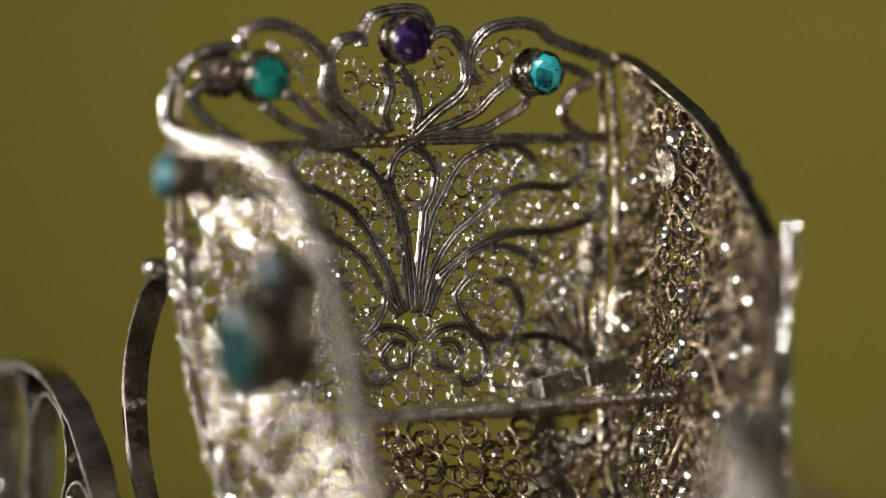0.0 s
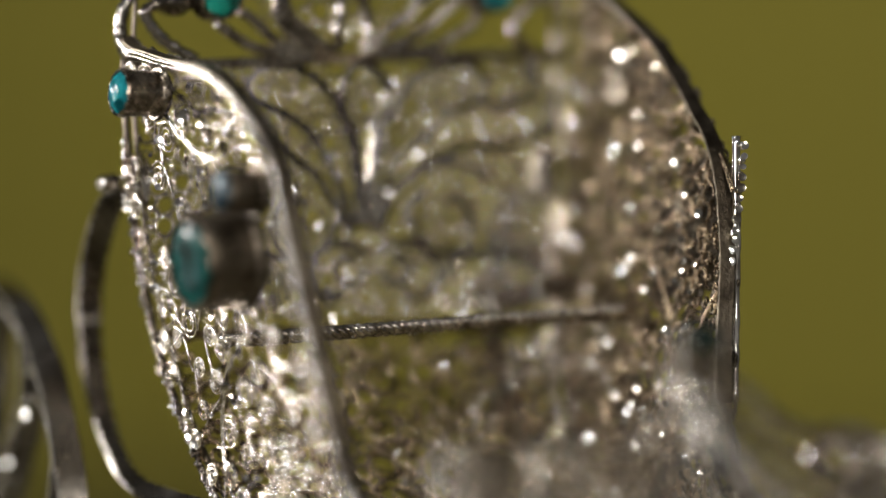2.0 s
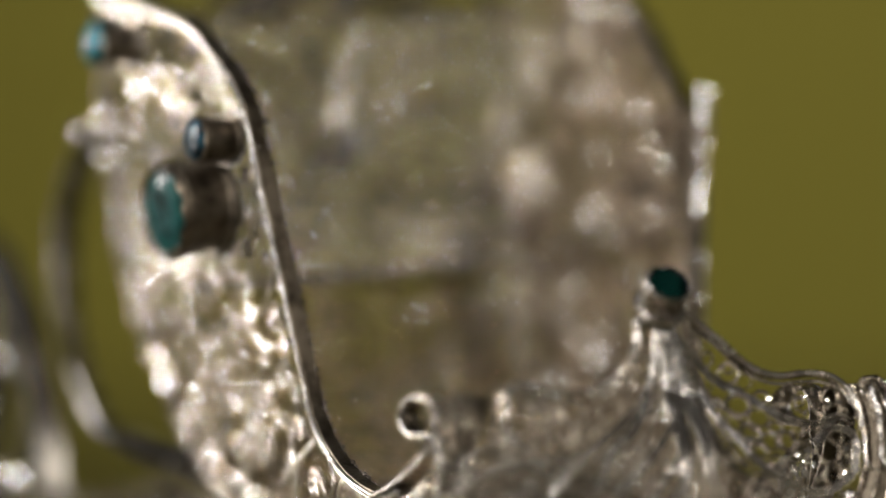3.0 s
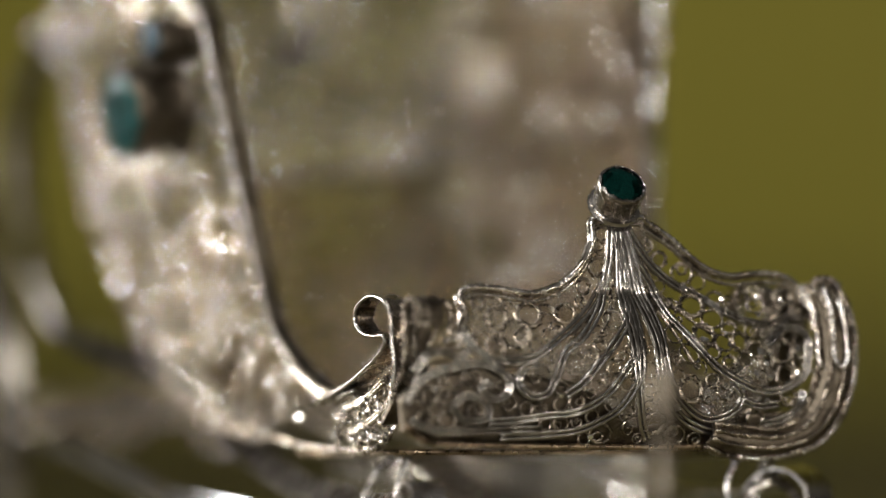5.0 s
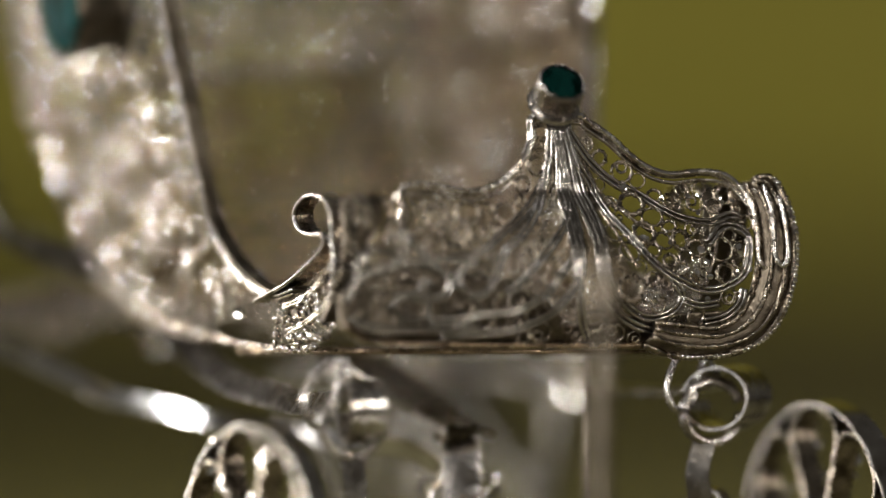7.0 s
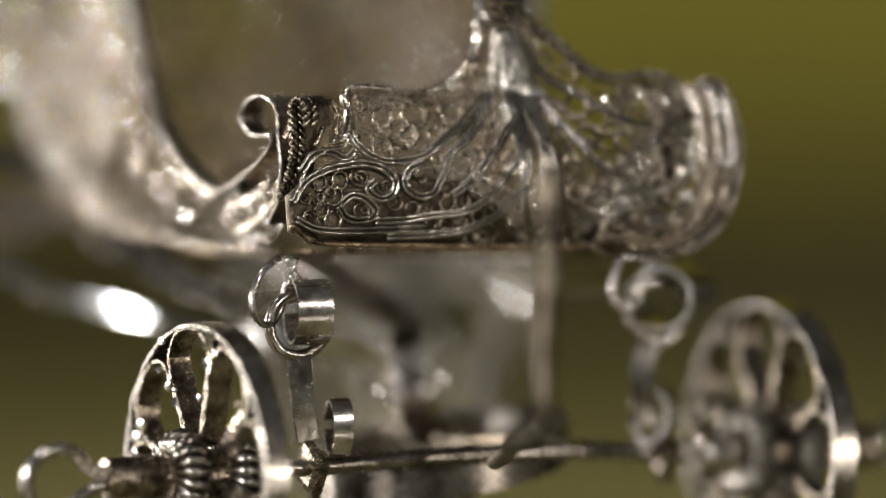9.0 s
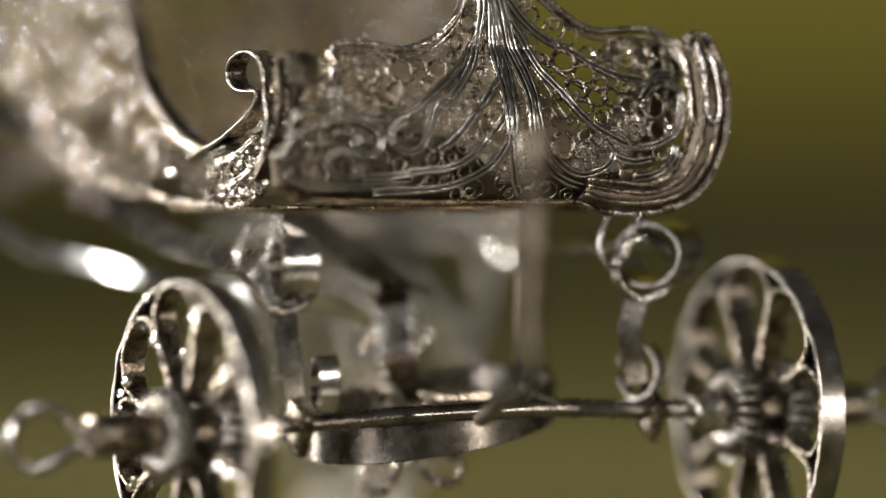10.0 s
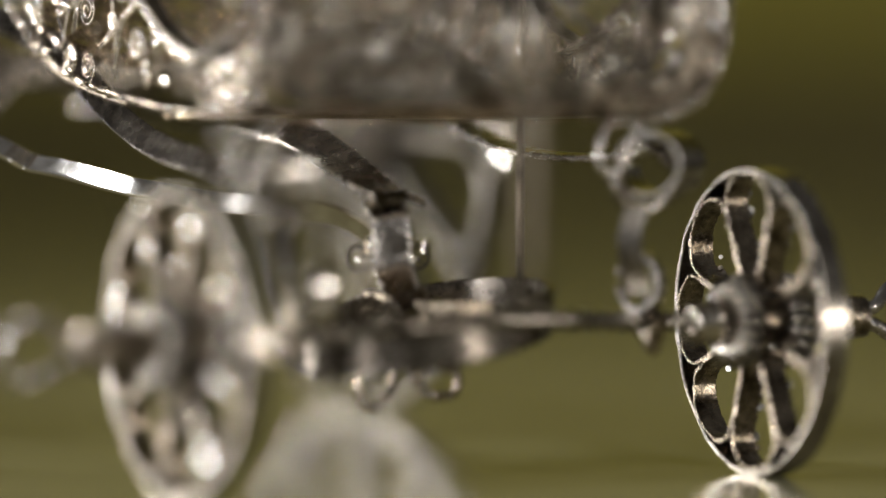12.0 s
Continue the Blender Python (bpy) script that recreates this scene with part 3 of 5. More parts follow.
    ribs(panel, back_map, crest + hood, 0.31, 1.5, normal=n, name="crest_scroll", double=0.16, rough=0.04)
    ribs(panel, back_map, stems, 0.26, 1.4, normal=n, name="crest_stem", double=0.14, rough=0.05)
    up = densify([(-16.6, 65.4), (-16.9, 60), (-16.2, 55), (-15.3, 50), (-14.8, 46.8), (16.5, 46.8), (16.8, 50), (17.0, 55), (17.0, 60), (16.8, 65.4), (-16.6, 65.4)])
    lines = [densify(l) for l in both + bars + sheaf]
    fill(panel, back_map, pack(up, lines, 0.32, 0.80, 0.20, 16000, 3), ["ring", "ring", "arc", "twin", "arc"], RS, 300, lambda q: -q[:, 1], grainy=0.75)
    down = densify([(-14.8, 46), (-14.0, 24), (14.2, 24), (16.2, 46), (-14.8, 46)])
    fill(panel, back_map, pack(down, [densify(b) for b in bars], 0.62, 1.20, 0.10, 7000, 4), ["ring", "thin_ring", "twin", "arc"], RS, 0, None, GILT)
    # sparse layer added behind; its dark brown stands for recess tarnish and shade
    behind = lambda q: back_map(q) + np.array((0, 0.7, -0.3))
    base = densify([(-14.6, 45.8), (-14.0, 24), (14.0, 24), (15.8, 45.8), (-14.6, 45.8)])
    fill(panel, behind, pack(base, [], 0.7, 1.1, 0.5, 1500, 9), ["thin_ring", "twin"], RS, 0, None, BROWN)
    drops(panel, back_map(scatter(up, 75, RS)) + np.array((0, -0.25, 0)), (-0.35, -0.88, 0.25), RS)
    drops(panel, back_map(scatter(down, 36, RS)) + np.array((0, -0.35, 0)), (-0.35, -0.88, 0.25), RS)
    # a few open scrolls in each lobe of the crest
    lobes = [[(-11.6, 72.6), (-10.4, 73.6), (-7.4, 72.8), (-6.0, 71.2), (-6.1, 69.6), (-5.6, 68.2), (-4.0, 66.8), (-6.8, 68.4), (-9, 71.8)],
             [(-4.6, 72.0), (-2.8, 72.6), (-2.2, 71.2), (2.6, 71.2), (3.2, 72.8), (4.8, 72.2), (5.0, 70.2), (3.0, 68.3), (1.0, 66.8), (-0.6, 66.8), (-3.0, 68.0), (-4.6, 70.0)],
             [(6.6, 71.8), (8.0, 73.2), (11.4, 73.2), (9.2, 72.0), (8.4, 69.6), (7.4, 68.0), (5.2, 67.0), (4.6, 68.0), (6.2, 69.4)],
             [(-17.2, 69.4), (-15.6, 71.5), (-13.0, 72.2), (-12.8, 70.6), (-16.2, 70.2)]]
    circ = np.vstack([pack(densify(l + l[:1]), [densify(q) for q in stems + crest], 0.34, 1.0, 0.10, 2400, 5 + k) for k, l in enumerate(lobes)])
    fill(panel, back_map, circ, ["thin_ring", "thin_arc", "thin_arc", "ring"], RS, 120)
    # solder-filled knot where the wires of the crest gather
    knot = Geo()
    for k in range(16):
        x = RS.uniform(-3.0, 2.4)
        ball(knot, back_map([(x, 65.95 + RS.uniform(-0.35, 0.45))])[0] + np.array((0, -0.1, 0)), RS.uniform(0.22, 0.42), 4, 7)
    part("solder_knot", knot, BROWN, panel, "brown solder where the crest wires meet")
    stance(across=0.032)
    gem_setting(body, (0.3, 51.8, 73.1), (-0.08, -1, -0.06), 1.45, 2.2, AMETHYST, "violet cut stone")
    gem_setting(body, (-11.0, 51.8, 70.3), (-0.05, -1, -0.1), 1.5, 1.9, EMERALD, "sea-green cut stone")
    gem_setting(body, (10.6, 51.8, 70.9), (0.1, -1, -0.05), 1.38, 2.2, AQUA, "bright turquoise cut stone")
    gem_setting(body, (-13.6, 52.4, 70.4), (0.1, 1, -0.1), 1.3, 1.2, TEAL, "dark blue cut stone", metal=BROWN)


SIDE_LOW = [(27, 51), (25.6, 44), (23.5, 36.5), (19.2, 32.4), (13.5, 30.3), (9.8, 30.6)]
SIDE_FRONT = {-1: [(52, 67.2), (50.4, 66.4), (48, 66.0), (44.5, 65.4), (38.5, 64.6), (33.9, 62.6), (28.9, 58.4)] + SIDE_LOW,
              1: [(52.6, 71.2), (49.8, 70.4), (45.5, 68.7), (39.5, 65.8), (34.4, 61.6), (30.1, 57.8)] + SIDE_LOW}
SIDE_BACK = [(7.0, 26.4), (14, 26.4), (23, 27.2), (35, 29.4), (43, 34), (48, 39.5), (51, 45.3), (52, 51), (52, 60)]


def scroll_line(c, r, heading, turn, length):
    """A tightly wound eye of wire that runs out into a slackening stem."""
    eye = spiral(0, 0, 0.18 * r, r * 1.12, 2.5 * turn, 0.0, 26)
    d = math.atan2(eye[-1][1] - eye[-2][1], eye[-1][0] - eye[-2][0])
    pts, step, m = [eye[-1]], 0.2, max(2, int(length / 0.2))
    for k in range(m):
        q = k / m
        d += turn * step * ((1 - q) ** 3 / r - 0.20 * q)
        pts.append(pts[-1] + step * np.array((math.cos(d), math.sin(d))))
    line = np.vstack([eye, pts[1:]])
    a = heading - d
    return np.stack([line[:, 0] * math.cos(a) - line[:, 1] * math.sin(a), line[:, 0] * math.sin(a) + line[:, 1] * math.cos(a)], 1) + c


# eyes along the front edge of the side: along, up, radius, heading of the stem
EYES = [(31.1, 50.3, 0.85, -70), (31.4, 47.9, 0.80, -60), (32.4, 45.3, 0.95, -50), (28.1, 43.0, 1.05, -80), (30.6, 40.1, 0.80, -75), (27.8, 38.9, 1.05, -85),
        (30.6, 37.2, 1.10, -95), (34.4, 40.3, 1.05, -80), (30.9, 33.7, 1.15, -70), (35.0, 37.3, 1.15, -80), (25.3, 35.0, 0.75, -60), (23.2, 31.2, 1.05, -95), (28.9, 35.6, 0.70, -80),
        (32.6, 42.6, 0.75, -60), (33.2, 35.4, 0.80, -100), (28.6, 47.2, 0.55, -85), (35.2, 43.0, 0.95, -90), (34.2, 48.0, 1.0, -80), (36.6, 46.0, 1.0, -90), (26.6, 45.2, 0.5, -80), (26.6, 41.0, 0.55, -80),
        (27.0, 32.9, 0.55, -80), (29.9, 53.2, 0.6, -70), (33.4, 50.8, 0.8, -80), (37.4, 41.6, 1.0, -90), (37.6, 37.0, 1.0, -80)]


def scrollwork(panel, mapping, outline, lines, seed, n, mat):
    """Wound scrolls of notched wire, set apart, their stems running down towards the foot of the panel."""
    rs = np.random.RandomState(seed)
    eyes = [(x, y, r, math.radians(h), rs.uniform(1.8, 3.2)) for x, y, r, h in EYES]
    for x, y, r in pack(outline, lines, 0.70, 1.20, 0.25, 2500, seed):
        if min(math.hypot(x - e[0], y - e[1]) - e[2] - r for e in eyes) > 0.15 and x > 29.0:
            eyes.append((x, y, r, math.radians(-90 + rs.normal(0, 30)), rs.uniform(1.8, 4.0)))
    for k, (x, y, r, heading, length) in enumerate(eyes):
        line = scroll_line(np.array((x, y)), r, heading, 1 if k % 2 else -1, length)
        ok = inside(outline, line)
        stop = len(line) if ok.all() else max(int(np.argmin(ok)), 60)
        g = Geo()
        tube(g, mapping(densify(line[:stop], 0.12)) + np.array(n) * rs.uniform(0.0, 0.2), 0.10, 6, ref=n, flat=0.8, rough=0.3, seed=seed + k)
        part("scroll", g, mat, panel)


def side_panel(sign, seed):
    f = side_map(sign)
    rs = np.random.RandomState(seed)
    front, rear = spline(SIDE_FRONT[sign], 8), spline(SIDE_BACK, 8)
    outline = densify(np.vstack([front, rear, front[:1]]))
    left = sign < 0
    g = Geo()
    n = (sign, 0, 0.05)
    # right side: brown tarnished wire, darkened further to stand in for shade inside
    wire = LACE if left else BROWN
    # flat rim strap along the open front edge, beaded wire along the bottom and back
    band(g, f(front) + np.array((-sign * 0.3, 0, 0)), 1.2, 0.26, n)
    panel = part("side_panel", g, OXIDE, body, "openwork filigree carriage side with coiled wire scrolls")
    g = Geo()
    tube(g, f(rear), 0.22, 8, ref=n, rough=0.2)
    part("bottom_wire", g, SILVER_DARK, panel, "beaded silver wire")
    g = Geo()
    for q in f(densify(rear, 0.42)):
        ball(g, q + np.array((sign * 0.15, 0, -0.1)) + rs.normal(0, 0.10, 3), 0.13 + 0.16 * rs.rand() ** 2, 4, 7)
    tagged(part("beading", g, GRANULE, panel), kind="stuff")
    inner = [
        spline([(26.6, 49), (29.4, 46), (31.6, 41), (32.2, 36), (30, 32.4), (26, 30.4)]),
        spline([(27.6, 55), (30, 57.6), (34, 59.2), (38, 58.2), (42, 59.4), (47, 62.6), (51, 63.6)]),
        spline([(24.6, 40), (27, 37.6), (27.6, 34), (25, 31.2), (21, 29.4)]),
        spline([(34, 46), (38, 50), (43, 50), (47, 47), (50, 46)]),
        spline([(36, 46), (40, 43), (42, 38), (40, 33.6), (35, 31)]),
        spline([(35, 61.6), (38, 60.6), (42, 62.4), (47, 64.4)]), spline([(44, 61), (46, 57), (50, 55)]),
        spline([(17, 31.2), (19.4, 29.6), (19, 28.0), (15, 27.6)]),
    ]
    if left:
        inner = inner[1:2] + inner[3:6] + [
            spline([(28.9, 54.6), (28.0, 50.5), (26.9, 45.9), (26.2, 43.4), (25.6, 41.0)]), spline([(31.4, 52.9), (29.2, 52.3), (27.7, 49.9), (27.5, 47.5), (28.8, 45.0), (30.5, 43.4), (33.4, 44.2)]),
            spline([(34.9, 43.6), (31.9, 41.8), (28.4, 40.9), (26.3, 43.0)]), spline([(25.4, 42.2), (27.0, 40.2), (26.2, 36.8), (24.4, 34.4)]), spline([(32.6, 38.8), (32.4, 35.2), (33.4, 32.0)]),
            spline([(23.0, 34.4), (25.0, 33.4), (26.6, 32.4), (28.8, 31.2)]), spline([(23.0, 34.4), (25.6, 32.6), (26.6, 30.4), (26.9, 28.7)]), spline([(27.4, 36.0), (27.1, 33.0), (28.2, 31.6), (29.4, 31.0)]),
            spline([(31.7, 35.4), (34.2, 33.2), (35.0, 31.0)]), spline([(18.9, 31.6), (19.8, 30.6), (20.3, 28.4)]), spline([(21.4, 32.9), (20.6, 31.0), (22.2, 28.0)])]
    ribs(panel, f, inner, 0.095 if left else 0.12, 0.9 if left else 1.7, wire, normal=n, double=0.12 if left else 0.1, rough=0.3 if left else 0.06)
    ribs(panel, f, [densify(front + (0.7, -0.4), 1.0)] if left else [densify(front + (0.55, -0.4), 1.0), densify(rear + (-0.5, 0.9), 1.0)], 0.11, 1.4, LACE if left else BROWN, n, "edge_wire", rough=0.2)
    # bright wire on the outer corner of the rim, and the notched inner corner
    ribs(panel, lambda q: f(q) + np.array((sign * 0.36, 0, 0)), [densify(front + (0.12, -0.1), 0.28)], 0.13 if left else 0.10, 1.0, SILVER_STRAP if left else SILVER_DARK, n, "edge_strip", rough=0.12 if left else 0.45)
    if left:
        g = Geo()
        for q in f(densify(front, 0.62)):
            ball(g, q + np.array((0.92, 0, 0)) + rs.normal(0, 0.05, 3), rs.uniform(0.13, 0.24), 4, 6)
        tagged(part("notching", g, STRAP_DARK, panel, "notched inner edge of the rim"), kind="stuff")
    if left:
        scrollwork(panel, f, outline, [densify(l) for l in inner], seed, n, SILVER)
        spots = scatter(outline, 140, rs)
        drops(panel, f(spots[spots[:, 0] > 35]) + np.array((-0.3, 0, 0)), (-0.78, -0.58, 0.22), rs, 0.46)
        drops(panel, f(spots[spots[:, 0] < 22][:4]) + np.array((-0.3, 0, 0)), (-0.78, -0.58, 0.22), rs)
    else:
        # filling in brown and oxidised silver: tarnish and interior shade in one colour
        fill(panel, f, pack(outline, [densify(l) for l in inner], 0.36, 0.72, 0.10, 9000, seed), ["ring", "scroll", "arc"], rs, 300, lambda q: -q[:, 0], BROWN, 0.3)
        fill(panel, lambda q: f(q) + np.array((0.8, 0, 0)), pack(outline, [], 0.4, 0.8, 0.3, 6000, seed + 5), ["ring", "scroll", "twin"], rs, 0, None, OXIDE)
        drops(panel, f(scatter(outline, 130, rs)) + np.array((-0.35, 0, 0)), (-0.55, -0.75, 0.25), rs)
    x = lambda z: sign * (half_width(z) + 0.1)
    gem_setting(body, (x(51.3) + (0 if left else 1.6), 34.6 if left else 38.0, 51.3), (sign, 0, -0.10), 3.05, 4.3 if left else 2.8, DEEP_GREEN, "large deep green cut stone", 0.35, OXIDE)
    gem_setting(body, (x(55.8) + (0 if left else 1.6), 31.0 if left else 33.5, 55.8), (sign, -0.05 if left else 0.3, 0.02), 1.5, 3.2 if left else 1.6, TEAL, "small dark blue-green cut stone", 0.5, OXIDE)
    gem_setting(body, (x(63.0), 45.4, 63.0), (sign, 0, 0.05), 1.5, 3.4, DIM_AQUA, "turquoise cut stone")
    # foot of the side: a thicket of soldered wire ends
    foot = densify(np.vstack([spline([(14, 29.6), (10, 30.2), (6.2, 31.4), (4.4, 32.4), (3.6, 31.0), (4.4, 28.6), (5.6, 26.8), (14, 26.8)], 4), [(14, 29.6)]]))
    inset = lambda q: np.stack([np.full(len(np.atleast_2d(q)), sign * 14.6), np.atleast_2d(q)[:, 0], np.atleast_2d(q)[:, 1]], 1)
    ribs(panel, inset, [spline([(12, 27.4), (8, 28.4), (5, 30.0), (4.0, 32.0)]), spline([(12.6, 29.2), (9.4, 29.8), (6, 31.2)])], 0.2, 1.5, None, n, "foot_wire", 0.12)
    fill(panel, inset, pack(foot, [], 0.3, 0.6, 0.1, 900, seed + 9), ["scroll", "ring", "arc"], rs, 0, None, LACE)
    g = Geo()
    for k in range(22):
        q = (rs.uniform(4.4, 14), rs.uniform(26.6, 30.0))
        ball(g, inset([q])[0] + np.array((sign * rs.uniform(0, 0.5), 0, 0)), rs.uniform(0.15, 0.36), 5, 8)
    tagged(part("granulation", g, GRANULE, panel), kind="stuff")
    if not left:
        post = Geo()
        tube(post, spline([(18.8, 28.0, 58.9), (18.5, 27.4, 52), (18.0, 26.6, 46), (17.4, 25.6, 40)], 12), 0.32, 9, ref=(0, 1, 0), rough=0.12)
        for k in range(17):
            z = 58.2 - 1.05 * k
            ball(post, (half_width(z) + 1.15, 27.0, z), 0.34, 5, 9)
        post = part("edge_post", post, GRANULE, body, "silver edging wire with small beads")
        z = np.linspace(58.2, 41, 24)
        drops(post, np.stack([half_width(z) + 1.1, np.full(24, 26.5), z], 1), (-0.40, -0.85, 0.25), rs, 0.36, 0.24, 0.12)
    # strip that rises from the rim and rolls into a small volute at the foot of the side
    lip = Geo()
    base = sign * 14.9
    prof = spline([(15.5, 29.6), (11.0, 30.7), (8.4, 31.6), (5.7, 32.8), (4.4, 33.7), (4.5, 34.4), (6.0, 34.4), (7.6, 34.6), (8.8, 35.4), (8.5, 36.5), (6.8, 37.2), (5.0, 37.1),
                   (3.7, 36.5), (3.2, 35.4), (3.1, 34.0), (2.7, 32.2), (3.3, 30.0), (4.6, 28.4)], 7)
    pts = np.stack([np.full(len(prof), base), prof[:, 0], prof[:, 1]], 1)
    band(lip, pts, 1.5, 0.16, (sign, 0, 0))
    # tarnished silver here imitates the shaded underside of the strip
    ob = part("lip_scroll", lip, SILVER_DARK, body, "flat silver strip curled into a small volute")
    edge = Geo()
    tube(edge, pts + np.array((sign * 0.75, 0, 0)), 0.17, 7, ref=(1, 0, 0), rough=0.12)
    part("lip_wire", edge, STRIP, ob, "bright wire edging")
    # dark strip with a rolled head that closes the end of the dashboard
    end = Geo()
    prof = spline([(-1.5, 35.0), (-1.5, 36.2), (-0.9, 36.8), (-0.1, 37.0), (0.8, 36.3), (0.5, 34.6), (0.9, 32.2), (2.5, 29.9), (4.1, 28.2)], 7)
    pts = np.stack([np.full(len(prof), sign * 15.0), prof[:, 0], prof[:, 1]], 1)
    band(end, pts, 2.0, 0.3, (sign, 0, 0))
    ob = part("end_strip", end, OXIDE, body, "tarnished silver strip with a rolled head")
    rope = Geo()
    for d in (0.3, 0.95):
        core = pts[:len(pts) - 6] + np.array((sign * d, -0.28, 0.05))
        s = np.concatenate([[0], np.cumsum(np.linalg.norm(np.diff(core, axis=0), axis=1))])
        q = np.linspace(0, s[-1], 130)
        core = np.stack([np.interp(q, s, core[:, k]) for k in range(3)], 1)
        for ph in (0, math.pi):
            tube(rope, core + 0.17 * np.stack([np.cos(q * 5.6 + ph), np.sin(q * 5.6 + ph), 0 * q], 1), 0.17, 6, ref=(1, 0, 0))
    part("rope_wire", rope, SILVER_DARK, ob, "rough twisted wires along the strip")


DASH_TOP = [(-18.6, 28.0), (-18.0, 30.6), (-17.0, 32.8), (-15.4, 33.9), (-14.1, 34.2), (-13.4, 36.0), (-13.5, 37.1), (-12.7, 37.8), (-11, 37.8), (-9.3, 37.6), (-7.6, 37.4),
            (-6, 37.8), (-4.8, 38.4), (-3.5, 39.6), (-2.7, 41.2), (-2.4, 42.8), (0.9, 42.9), (1.5, 42.5), (3.1, 41.5), (4.8, 40), (6.2, 39.1), (7.9, 38.7), (10, 38.9), (11.7, 38.7),
            (12.8, 37.9), (13.4, 36.8), (13.6, 35.7)]


def loft(g, lines, thick):
    """A sheet through several lines of equal length, given a thickness towards the back."""
    a = np.asarray(lines, float)
    m, k = a.shape[:2]
    v = np.concatenate([a.reshape(-1, 3), a.reshape(-1, 3) + np.array((0, thick, 0))])
    f, o = [], m * k
    for i in range(m - 1):
        for j in range(k - 1):
            q = (i * k + j, i * k + j + 1, (i + 1) * k + j + 1, (i + 1) * k + j)
            f += [q, tuple(o + w for w in q[::-1])]
    rim = [i for i in range(k)] + [i * k + k - 1 for i in range(1, m)] + [(m - 1) * k + i for i in range(k - 2, -1, -1)] + [i * k for i in range(m - 2, 0, -1)]
    for p, q in zip(rim, rim[1:] + rim[:1]):
        f.append((p, o + p, o + q, q))
    g.add(v, f)


def evenly(line, m):
    line = np.asarray(line, float)
    s = np.concatenate([[0], np.cumsum(np.linalg.norm(np.diff(line, axis=0), axis=1))])
    q = np.linspace(0, s[-1], m)
    return np.stack([np.interp(q, s, line[:, i]) for i in range(line.shape[1])], 1)


